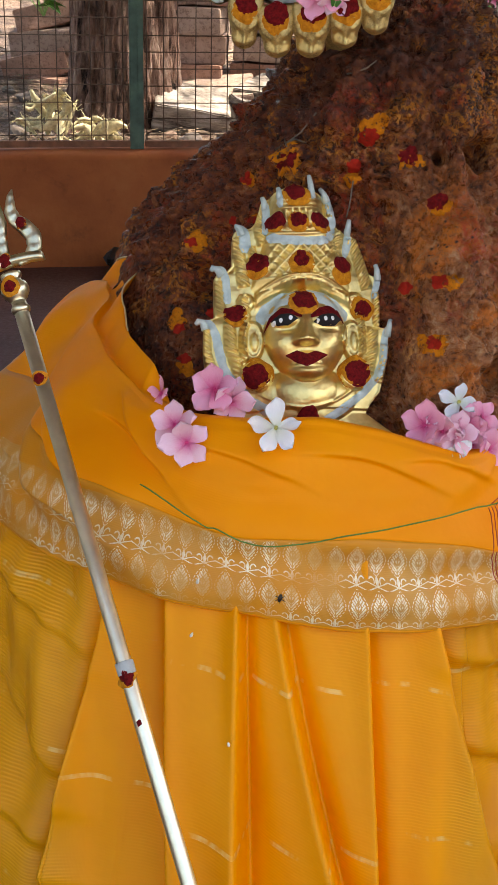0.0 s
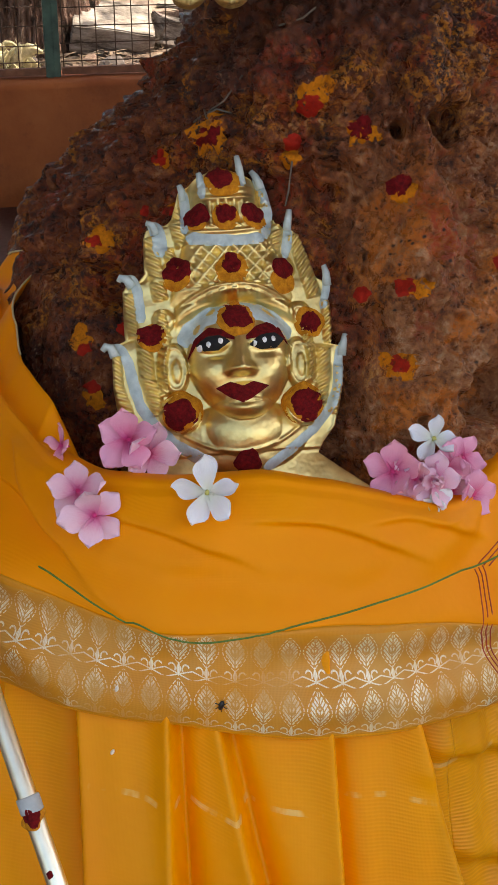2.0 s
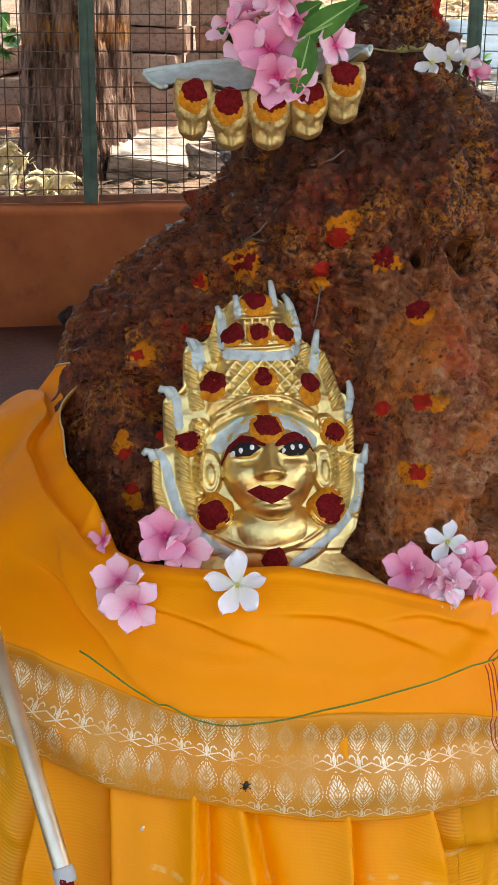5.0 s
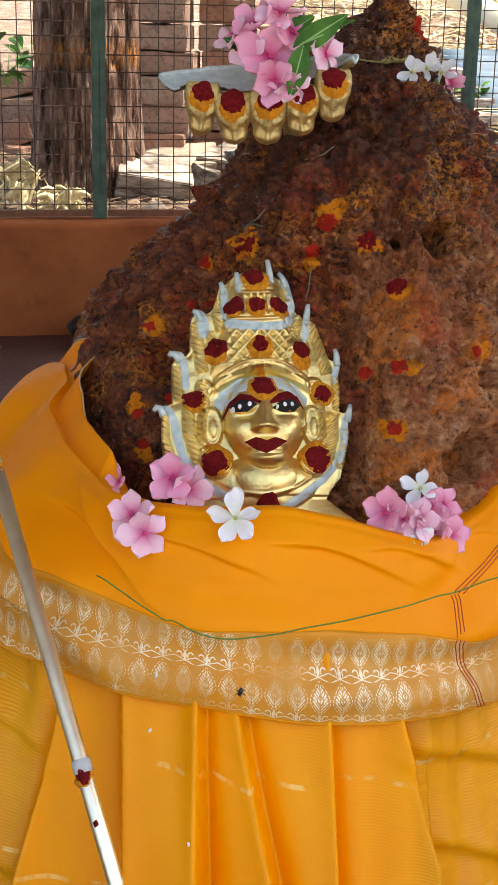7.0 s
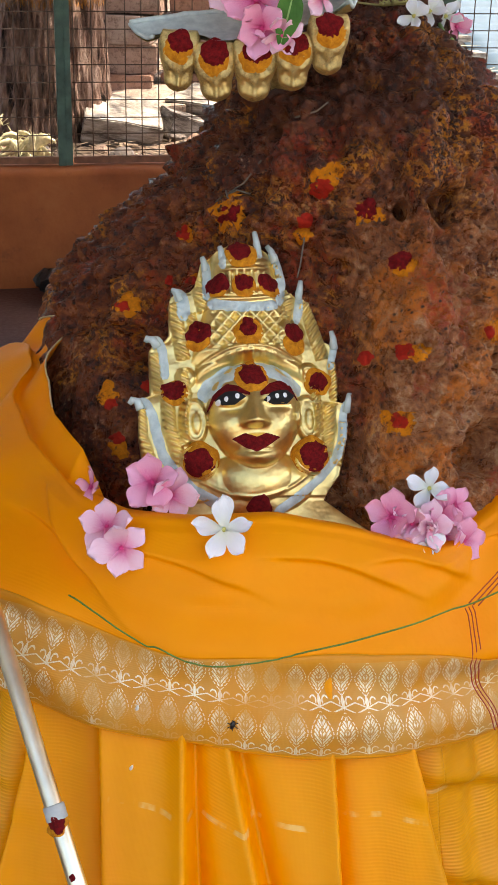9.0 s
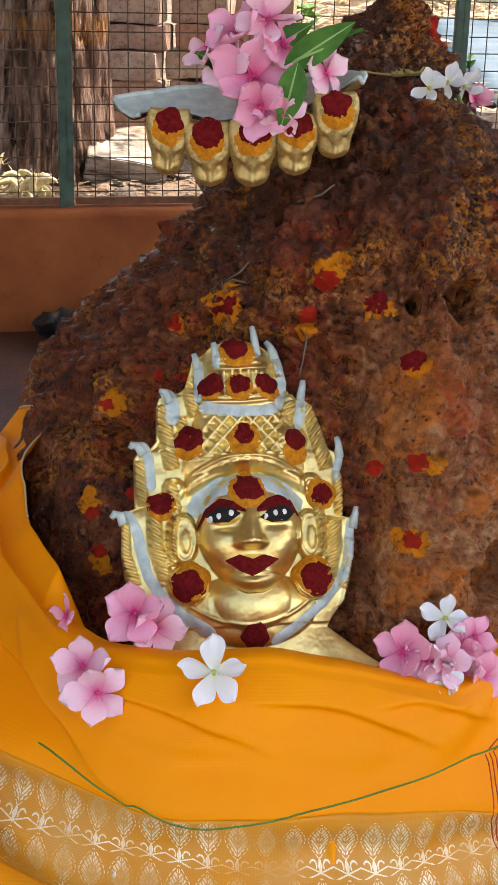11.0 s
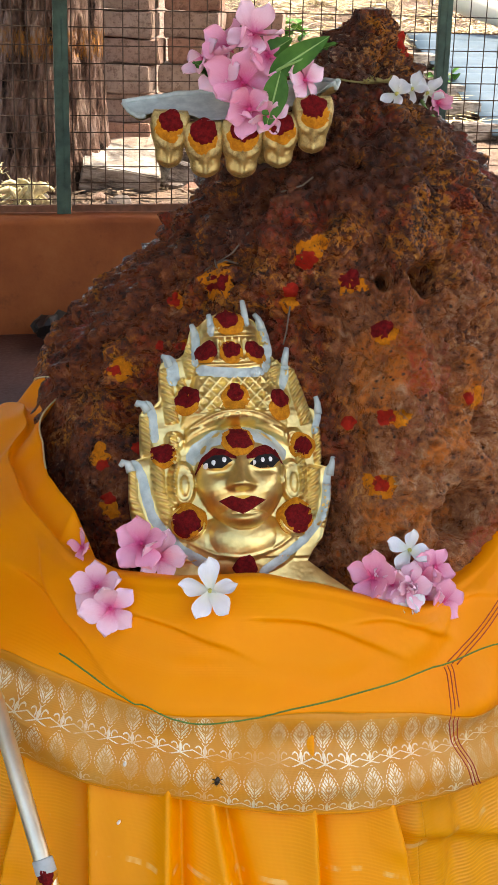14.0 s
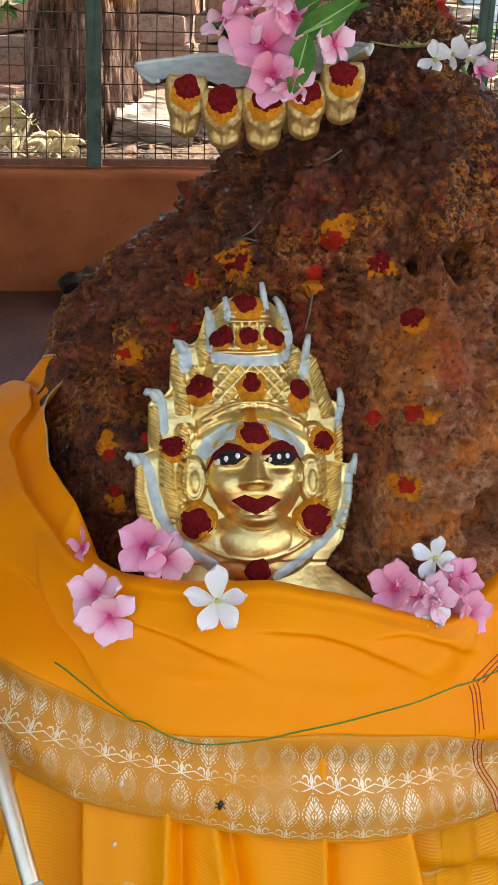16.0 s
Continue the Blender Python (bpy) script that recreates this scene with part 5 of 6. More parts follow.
def build_straw_bits():
    """Dry stems and root threads caught on the mound, and a line drawn for a crack."""
    # the last, upright line stands in for a thin dark crack
    for i, line in enumerate(([(-0.050, 1.112), (-0.034, 1.121), (-0.022, 1.130), (-0.006, 1.150)], [(-0.054, 1.108), (-0.030, 1.117), (-0.016, 1.118)], [(-0.044, 1.121), (-0.040, 1.110), (-0.030, 1.104)], [(0.028, 1.195), (0.050, 1.203), (0.066, 1.214)],
                              [(-0.100, 0.980), (-0.097, 0.994), (-0.100, 1.006)], [(0.044, 1.066), (0.041, 1.04), (0.040, 1.02)])):
        bm = bmesh.new()
        pts = [on_surface(MOUND_TREE, x, z, 0.003, 0.1)[0] for x, z in line]
        tube(bm, pts, 0.0010, 5)
        tagged(part("twig", bm, TWIG), "thin dry grey twigs on the mound, and a crack line", "twig", "dry twigs")
    bm = bmesh.new()
    pts = [on_surface(MOUND_TREE, x, z, 0.004, 0.34)[0] for x, z in ((0.088, 1.268), (0.105, 1.265), (0.122, 1.262), (0.140, 1.264), (0.156, 1.266))]
    tube(bm, pts, 0.0013, 6)
    for k in range(26):
        f = 0.45 + 0.55 * k / 26
        p = pts[min(3, int(f * 4))].lerp(pts[min(4, int(f * 4) + 1)], f * 4 % 1) + Vector((0, -0.002, 0.001))
        q = p + Vector((random.uniform(-0.005, 0.005), -0.003, random.uniform(0.001, 0.007)))
        tube(bm, [p, q], [0.0016, 0.0006], 5)
    tagged(part("dry_flower_spike", bm, make_plain("dry_spike", (0.32, 0.28, 0.10), 0.8, vary=0.4, scale=80)), "thin dry green flower spike lying on the mound", "flower spike")


build_straw_bits()


# ---- five-headed brass hood ----
HEADS = [(-0.085, 1.258, -0.088, 1.203, 0.92), (-0.051, 1.248, -0.049, 1.194, 1.0), (-0.011, 1.251, -0.012, 1.195, 1.05), (0.027, 1.259, 0.026, 1.206, 0.95), (0.060, 1.276, 0.060, 1.222, 0.95)]


def build_hood():
    hood = thing("serpent_hood", "dull brass five-headed hood with grey tray, daubed with vermilion", "ornament", (0.02, 0.25, 1.17))
    tops = []
    for i, (x0, z0, x1, z1, k) in enumerate(HEADS):
        top, tip = Vector((x0, 0.092, z0 - 0.006)), Vector((x1, 0.102, z1 + 0.005))
        down = (tip - top).normalized()
        across = (Vector((1, 0.1, 0)) - down * down.dot(Vector((1, 0.1, 0)))).normalized()
        out = down.cross(across)
        if out.y > 0:
            out = -out
        long = (tip - top).length * 1.10
        prof = [(-0.22, 0.019), (-0.1, 0.0215), (0.1, 0.0225), (0.3, 0.0210), (0.45, 0.0185), (0.6, 0.0160), (0.74, 0.0156), (0.84, 0.0142), (0.91, 0.0114), (0.96, 0.0078), (0.99, 0.0040), (1.0, 0.001)]

        def face(a, b, lift, top=top, down=down, across=across, out=out, long=long, k=k):
            f = b / long
            w = lerp(prof, f) * k
            s = max(-1.0, min(1.0, a / w))
            h = (0.011 * max(0.0, 1 - s ** 4) ** 0.5 + 0.004 * bell(s, 0, 0.24) * (f > 0.1)) * min(1.0, (1.03 - f) * 4) * min(1.0, (f + 0.26) * 4)
            h += 0.004 * (bell(s, -0.45, 0.18) + bell(s, 0.45, 0.18)) * bell(f, 0.42, 0.08)
            h += 0.0015 * (bell(s, -0.3, 0.15) + bell(s, 0.3, 0.15)) * bell(f, 0.84, 0.05) - 0.0012 * bell(f, 0.62, 0.08)
            h += 0.0015 * math.cos(s * 16) * bell(f, 0.15, 0.12)
            # brow scrolls, sunk eyes, muzzle and its furrows
            h += 0.0030 * (bell(s, -0.62, 0.14) + bell(s, 0.62, 0.14)) * bell(f, 0.36, 0.05) - 0.0026 * (bell(s, -0.48, 0.13) + bell(s, 0.48, 0.13)) * bell(f, 0.53, 0.05)
            h += 0.0022 * bell(s, 0, 0.35) * bell(f, 0.80, 0.07) - 0.0020 * bell(f, 0.90, 0.022) * bell(s, 0, 0.5) - 0.0014 * (bell(s, -0.2, 0.08) + bell(s, 0.2, 0.08)) * bell(f, 0.72, 0.12)
            h += 0.0008 * noise.noise(Vector((a * 160, b * 160, i * 3)))
            return top + across * a + down * b + out * (h + lift)

        bm = bmesh.new()
        rows = []
        for r in range(47):
            f = -0.22 + 1.22 * r / 46
            w = lerp(prof, f) * k
            row = [face(w * (2 * j / 30 - 1), f * long, 0) for j in range(31)]
            row += [top + across * (-w * (2 * j / 6 - 1)) * 0.96 + down * f * long - out * 0.004 for j in range(7)]
            rows.append(row)
        vs = grid(bm, rows, closed=True)
        bm.faces.new(vs[0])
        bm.faces.new(vs[-1])
        part("head", bm, DULL_GOLD, hood, "dull brass serpent head")
        turned = lambda a, b, lift, face=face: face(a, -b, lift)
        bm = bmesh.new()
        blot(bm, turned, 0.001 * (i - 2), -0.004, 0.0160 * k, 0, 0.0012, i + 70, 0.22, 0.85, 26, 4)
        part("turmeric_daub", bm, TURMERIC, hood, "orange turmeric smear")
        bm = bmesh.new()
        blot(bm, turned, 0, 0.003, 0.0135 * k, 0, 0.0026, i + 80, 0.22, 0.8, 26, 4)
        part("vermilion_daub", bm, KUMKUM, hood, "dark red vermilion spot")
        tops.append(top - down * 0.011 + out * 0.005)
    # the tray above the heads, painted grey, turned up at both ends
    front = [Vector((-0.112, 0.100, 1.256))] + [t + Vector((0, 0.003, 0.003)) for t in tops] + [Vector((0.080, 0.110, 1.294))]
    back = [Vector((-0.138, 0.125, 1.277)), Vector((-0.085, 0.150, 1.285)), Vector((-0.045, 0.160, 1.287)), Vector((-0.008, 0.168, 1.292)), Vector((0.030, 0.170, 1.297)), Vector((0.062, 0.160, 1.303)), Vector((0.086, 0.128, 1.304))]
    back = [p - Vector((0, 0, 0.011)) for p in back]
    bm = bmesh.new()
    rows = []
    for f in [i / 8 for i in range(9)]:
        row = []
        for j in range(37):
            s = j / 36 * 6
            a = Vector([lerp(list(enumerate(p[c] for p in front)), s) for c in range(3)])
            b = Vector([lerp(list(enumerate(p[c] for p in back)), s) for c in range(3)])
            row.append(a.lerp(b, f) + Vector((0, 0, -0.006 * math.sin(f * math.pi) + 0.002 * noise.noise(Vector((s * 2, f * 3, 0))))))
        rows.append(row)
    grid(bm, rows, slot=1)
    under = [[p - Vector((0, -0.001, 0.004)) for p in row] for row in rows]
    grid(bm, under, slot=0)
    rim = rows[-1]
    tube(bm, [p + Vector((0, 0, 0.001)) for p in rim], 0.0026, 6, slot=1)
    tube(bm, [row[0] for row in rows], 0.0024, 6, slot=1)
    tube(bm, [row[-1] for row in rows], 0.0024, 6, slot=1)
    part("tray", bm, [DULL_GOLD, ASH], hood, "tray painted silver-grey")
    # stem that stands in the mound
    bm = bmesh.new()
    tube(bm, [(-0.005, 0.165, 1.278), (0.01, 0.20, 1.23), (0.02, 0.25, 1.17)], [0.016, 0.014, 0.014], 12)
    part("stem", bm, DULL_GOLD, hood)


build_hood()


# ---- flowers ----
def petal_mesh(mat_, long, wide, curl, twist, notch=0.0, seed=0):
    """One petal with a cupped blade, from the throat outwards along x."""
    bm = bmesh.new()
    rows, uvs = [], []
    for f in (0, 0.12, 0.25, 0.38, 0.5, 0.62, 0.72, 0.81, 0.88, 0.94, 0.98, 1.0):
        w = wide * (0.16 + 0.95 * math.sin(math.pi * min(1, f * 0.62 + 0.02)) ** 1.2) * math.sqrt(1 - (max(0.0, f - 0.62) / 0.383) ** 2)
        row, uv = [], []
        for j in range(7):
            s = j / 3 - 1
            x = long * (f - notch * f * f * abs(s) ** 2 * 0.3 - 0.10 * f * s * twist)
            z = curl * long * f * f + 0.35 * wide * (s * s) * (1 - f) * 0.9 + 0.05 * long * math.sin(s * 5 + seed) * f * f - 0.12 * long * s * twist * f
            row.append((x, w * s, z))
            uv.append((s * 0.5, f))
        rows.append(row)
        uvs.append(uv)
    grid(bm, rows, uvs=uvs)
    back = [[(x, y, z - 0.0007) for x, y, z in row] for row in rows]
    grid(bm, back, uvs=uvs)
    return finish(bm, "petal", mat_)


PETALS = {
    "pink": [petal_mesh(PINK, 0.031, 0.0118, c, 0.5, 0.4, k) for k, c in enumerate((0.16, 0.42, -0.12))],
    "pale": [petal_mesh(PALE, 0.031, 0.0110, c, 0.5, 0.4, k) for k, c in enumerate((0.08, 0.35, -0.25))],
    "white": [petal_mesh(WHITE_PETAL, 0.031, 0.0092, c, 0.7, 0.2, k) for k, c in enumerate((-0.02, 0.10, -0.12))],
}


def flower(kind, at, normal, size, turn, label, group, count=5, second=False):
    """A flower of overlapping petals round a throat, facing along normal."""
    fl = thing("flower", label, "flower", at, group)
    face = Vector(normal).normalized().to_track_quat("Z", "Y").to_matrix().to_4x4()
    rng = random.Random(int(turn * 7) + int(at[0] * 1000))
    for layer in range(2 if second else 1):
        for i in range(count):
            me = PETALS[kind][rng.randrange(3)]
            p = part("petal", me, None, fl)
            s = size * (0.62 if layer else 1) * rng.uniform(0.9, 1.08)
            m = Matrix.Translation(at) @ face @ Matrix.Translation((0, 0, 0.003 * layer)) @ Matrix.Rotation(radians(turn + 36 * layer) + 2 * math.pi * i / count + rng.uniform(-0.16, 0.16), 4, "Z")
            m = m @ Matrix.Rotation(radians(-8 - 30 * layer + rng.uniform(-26, 14)), 4, "Y") @ Matrix.Rotation(radians(rng.uniform(-24, 24)), 4, "X") @ Matrix.Scale(s, 4)
            p.matrix_basis = m
    bm = bmesh.new()
    lathe(bm, [(0.0006, -0.008), (0.0018, -0.002), (0.0026, 0.001), (0.0018, 0.003), (0.0004, 0.0034)], Matrix.Translation(at) @ face, 10)
    part("throat", bm, YELLOW_EYE if kind == "white" else PINK, fl)
    return fl


def offering(kind, x, y, z, size, turn, label, group, tilt=(0, 0, 0), count=5, second=False, lift=0.008):
    spot, normal = on_surface(SHAWL_TREE, x, z, 0.001, y)
    spot = spot - AHEAD * (lift + 0.006)
    flower(kind, spot, normal * 0.25 - AHEAD + Vector((0, 0, 0.25)) + Vector(tilt), size, turn, label, group, count, second)


FRESH = "fresh five-petalled pink flower laid on the orange shawl"
offering("pale", -0.136, -0.086, 0.813, 1.02, 100, FRESH, "flowers on the shawl", (-0.3, 0, 0.1))
offering("pale", -0.120, -0.098, 0.798, 0.98, 250, FRESH, "flowers on the shawl", (0.2, -0.1, -0.2))
flower("pink", (-0.098, -0.062, 0.848), (-0.1, -0.8, 0.5), 1.05, 20, "fresh pink flower resting against the brass mask", "flowers on the shawl")
flower("pale", (-0.080, -0.060, 0.834), (0.3, -0.8, 0.4), 0.95, 70, "fresh pink flower resting against the brass mask", "flowers on the shawl")
flower("pink", (-0.160, -0.050, 0.836), (-0.7, -0.5, 0.3), 0.62, 10, "small pink flower half hidden in the shawl's fold", "flowers on the shawl", 4)
offering("white", -0.024, -0.103, 0.822, 1.0, 95, "white star-shaped flower laid on the orange shawl", "flowers on the shawl", (0, -0.1, 0.1), lift=0.012)
PILE = "pink flower in a small heap on the shawl's edge"
flower("pink", (0.140, -0.043, 0.811), (-0.3, -0.8, 0.5), 0.95, 30, PILE, "flower heap")
flower("white", (0.178, -0.013, 0.830), (0.2, -0.5, 0.8), 0.80, 70, "white flower on top of the flower heap", "flower heap")
flower("pink", (0.205, -0.010, 0.810), (0.4, -0.7, 0.4), 0.80, 120, PILE, "flower heap")
flower("pale", (0.176, -0.044, 0.803), (0.1, -0.9, 0.4), 0.90, 15, PILE, "flower heap", 5, True)
flower("white", (0.176, -0.052, 0.783), (0.0, -0.9, 0.3), 0.72, 40, "white and pink flower low in the heap", "flower heap", 5, True)
flower("pale", (0.150, -0.054, 0.780), (-0.4, -0.8, 0.3), 0.72, 200, PILE, "flower heap")
flower("pink", (0.214, -0.022, 0.778), (0.5, -0.8, 0.2), 0.85, 10, PILE, "flower heap")
flower("pale", (0.160, -0.046, 0.806), (-0.2, -0.9, 0.5), 0.78, 75, PILE, "flower heap")
flower("pink", (0.190, -0.026, 0.806), (0.3, -0.9, 0.4), 0.80, 160, PILE, "flower heap")
flower("pale", (0.196, -0.022, 0.782), (0.2, -0.9, 0.1), 0.75, 290, PILE, "flower heap")
flower("white", (0.160, -0.050, 0.778), (-0.1, -0.9, 0.2), 0.60, 130, "white and pink flower low in the heap", "flower heap", 5, True)
BUNCH = "pink flower in the bunch on the brass hood"
for x, y, z, k, s, turn, n in ((-0.012, 0.088, 1.292, "pink", 1.25, 10, (-0.1, -0.9, 0.3)), (-0.002, 0.105, 1.338, "pale", 1.1, 60, (0.1, -0.6, 0.7)), (-0.026, 0.105, 1.324, "pink", 1.05, 95, (-0.4, -0.7, 0.5)), (-0.052, 0.108, 1.315, "pale", 0.85, 40, (-0.7, -0.5, 0.3)),
                               (-0.004, 0.078, 1.268, "pink", 0.95, 200, (-0.1, -0.9, -0.2)), (0.050, 0.096, 1.296, "pale", 0.85, 15, (0.6, -0.7, 0.2)), (0.012, 0.098, 1.318, "pink", 0.95, 130, (0.3, -0.8, 0.5)), (0.014, 0.078, 1.262, "pale", 0.7, 250, (0.2, -0.8, -0.4)),
                               (-0.034, 0.100, 1.300, "pale", 0.9, 300, (-0.6, -0.7, 0.1))):
    flower(k, (x, y, z), n, s, turn, BUNCH, "flower bunch")


def leaf_mesh(long, wide, bend):
    bm = bmesh.new()
    rows, uvs = [], []
    for i in range(13):
        f = i / 12
        w = wide * math.sin(math.pi * f ** 0.8) ** 0.9 + 0.0004
        row, uv = [], []
        for j in range(7):
            s = j / 3 - 1
            row.append((long * f, w * s, bend * long * f * f + 0.35 * w * abs(s) + 0.0015 * math.sin(f * 30) * s))
            uv.append((s, f))
        rows.append(row)
        uvs.append(uv)
    grid(bm, rows, uvs=uvs)
    grid(bm, [[(x, y, z - 0.0006) for x, y, z in row] for row in rows], uvs=uvs)
    return finish(bm, "leaf", LEAF)


def leaf(a, b, wide, roll):
    a, b = Vector(a), Vector(b)
    d = (b - a).normalized()
    n = (-AHEAD + Vector((0, 0, 0.3))).normalized()
    n = (n - d * n.dot(d)).normalized()
    side = n.cross(d)
    m = Matrix((d, side, n)).transposed().to_4x4()
    ob = part("leaf", leaf_mesh((b - a).length, wide, -0.12), None, sprig)
    ob.matrix_basis = Matrix.Translation(a) @ m @ Matrix.Rotation(radians(roll), 4, "X")


sprig = thing("leafy_sprig", "fresh green leafy sprig among the pink flowers on the hood", "sprig", (0.01, 0.1, 1.29))
bm = bmesh.new()
tube(bm, [(0.0, 0.115, 1.275), (0.01, 0.1, 1.295), (0.026, 0.082, 1.308), (0.05, 0.09, 1.318)], [0.002, 0.002, 0.0016, 0.001], 6)
part("stalk", bm, LEAF, sprig)
leaf((0.014, 0.085, 1.300), (0.074, 0.090, 1.340), 0.0125, 25)
leaf((0.026, 0.078, 1.306), (0.014, 0.070, 1.250), 0.0125, -15)
leaf((0.006, 0.100, 1.315), (0.036, 0.105, 1.338), 0.010, 0)
leaf((-0.038, 0.105, 1.296), (-0.062, 0.100, 1.312), 0.008, 10)
leaf((-0.026, 0.095, 1.302), (0.008, 0.090, 1.310), 0.007, 10)
leaf((0.050, 0.100, 1.318), (0.080, 0.095, 1.336), 0.007, -30)

ORCHID = "white flower with waxy petals lying on the mound"
for x, z, s, turn, k, n in ((0.163, 1.247, 0.62, 30, "white", (-0.4, -0.8, 0.4)), (0.176, 1.252, 0.78, 80, "white", (-0.1, -0.9, 0.4)), (0.194, 1.270, 0.80, 140, "white", (0.1, -0.8, 0.6)), (0.209, 1.250, 0.62, 20, "pink", (0.5, -0.8, 0.2))):
    spot, normal = on_surface(MOUND_TREE, x, z, 0.010, 0.34)
    flower(k, spot, n, s, turn, ORCHID if k == "white" else "small pink flower lying on the mound", "flowers on the mound", 4 if k == "white" else 5)
bm = bmesh.new()
stem = [on_surface(MOUND_TREE, x, z, 0.004, 0.34)[0] for x, z in ((0.186, 1.252), (0.192, 1.240), (0.198, 1.226))]
tube(bm, stem, 0.0022, 7)
tagged(part("twig", bm, LEAF), "short green twig lying beside the white flowers", "twig")


# ---- small things on the cloth ----
def build_specks():
    rng = random.Random(5)
    grain = make_plain("rice_grain", (0.78, 0.74, 0.66), 0.6, vary=0.1)
    for x, y, z, ang in ((-0.106, -0.185, 0.605, 70), (-0.056, -0.233, 0.506, 100), (-0.10, -0.17, 0.665, 80)):
        tree = SHAWL_TREE if z > 0.64 else SKIRT_TREE
        spot, normal = on_surface(tree, x, z, 0.0012, y)
        bm = bmesh.new()
        lathe(bm, [(0.0003, -0.0055), (0.0014, -0.003), (0.0018, 0.0), (0.0014, 0.003), (0.0003, 0.0055)], Matrix.Translation(spot) @ Matrix.Rotation(radians(20), 4, "X") @ Matrix.Rotation(radians(90 - ang), 4, "Y"), 8)
        tagged(part("rice_grain", bm, grain), "single white rice grain stuck to the silk", "rice grain", "rice grains")
    # a dark fleck on the border
    spot, normal = on_surface(SHAWL_TREE, -0.010, 0.652, 0.002, -0.17)
    bm = bmesh.new()
    lathe(bm, [(0.0004, -0.005), (0.0022, -0.003), (0.0026, 0.001), (0.0016, 0.004), (0.0003, 0.005)], Matrix.Translation(spot) @ Matrix.Rotation(radians(15), 4, "Y"), 8)
    for k in range(6):
        a = radians(30 + 60 * k)
        tube(bm, [spot, spot + Vector((math.cos(a) * 0.006, -0.001, math.sin(a) * 0.006))], 0.0004, 4)
    tagged(part("seed_husk", bm, SOOT), "tiny dark seed husk stuck to the brocade border", "seed")


build_specks()


# ---- behind the fence ----
def build_tree():
    tree_ = thing("tree", "old tree with deeply furrowed bark and an orange painted band", "tree", (-1.14, 5.12, 0.36))
    bm = bmesh.new()
    rows = []
    for i in range(150):
        z = 0.30 + 0.025 * i
        r = 0.262 + 0.10 * math.exp(-(z - 0.3) * 5) - 0.012 * z
        row = []
        for j in range(200):
            a = 2 * math.pi * j / 200
            q = Vector((math.cos(a) * 11, math.sin(a) * 11, z * 4.2))
            furrow = abs(noise.noise(q)) + 0.5 * abs(noise.noise(q * 2.3))
            rr = r * (1 + 0.05 * math.sin(a * 3 + 1)) - 0.032 * max(0.0, 0.32 - furrow) / 0.32 + 0.012 * noise.noise(q * 4)
            row.append((-1.14 + rr * math.cos(a), 5.12 + rr * math.sin(a), z))
        rows.append(row)
    grid(bm, rows, closed=True)
    part("trunk", bm, BARK, tree_)
    # limbs and crown stay out of view, added to dapple and dim the ground
    rng = random.Random(11)
    tips = []
    for k in range(9):
        a = k * 2.4 + 0.4
        reach = rng.uniform(1.6, 3.0)
        base = Vector((-1.14, 5.12, 3.4 + 0.06 * k))
        mid = base + Vector((math.cos(a) * reach * 0.5, math.sin(a) * reach * 0.5, rng.uniform(0.5, 1.0)))
        tip = base + Vector((math.cos(a) * reach, math.sin(a) * reach, rng.uniform(0.9, 2.0)))
        bm = bmesh.new()
        tube(bm, [base - Vector((0, 0, 0.3)), base.lerp(mid, 0.6), mid, tip], [0.11, 0.08, 0.06, 0.02], 8)
        part("limb", bm, BARK, tree_)
        tips += [mid, tip, mid.lerp(tip, 0.5)]
    vs, fs = [], []
    for p in tips:
        for _ in range(330):
            c = p + Vector((rng.gauss(0, 0.75), rng.gauss(0, 0.75), rng.gauss(0, 0.35)))
            s = rng.uniform(0.05, 0.11)
            u = Vector((rng.gauss(0, 1), rng.gauss(0, 1), rng.gauss(0, 0.4))).normalized()
            w = u.orthogonal().normalized()
            n = len(vs)
            vs += [c - u * s, c + w * s * 0.45, c + u * s, c - w * s * 0.45]
            fs.append((n, n + 1, n + 2, n + 3))
    me = bpy.data.meshes.new("crown")
    me.from_pydata(vs, [], fs)
    me.materials.append(LEAF)
    ob = part("crown", me, None, tree_, "unseen crown of many small green leaves, added to shade the ground")
    ob["kind"] = "stuff"


build_tree()


def block(size, at, rz, seed, mat_=None, tilt=(0, 0), label="reddish laterite block in a dry stack behind the fence", group="laterite blocks"):
    bm = bmesh.new()
    box(bm, size, Matrix(), 0.006, 0.012, seed, 4)
    ob = part("laterite_block", bm, mat_ or LATERITE, smooth=False)
    ob.matrix_world = pose(*at, tilt[0], tilt[1], rz)
    return tagged(ob, label, "stone block", group)


DARKSTONE = make_plain("dark_stone", (0.12, 0.095, 0.085), 0.9, vary=0.5, scale=20, bump=0.5)


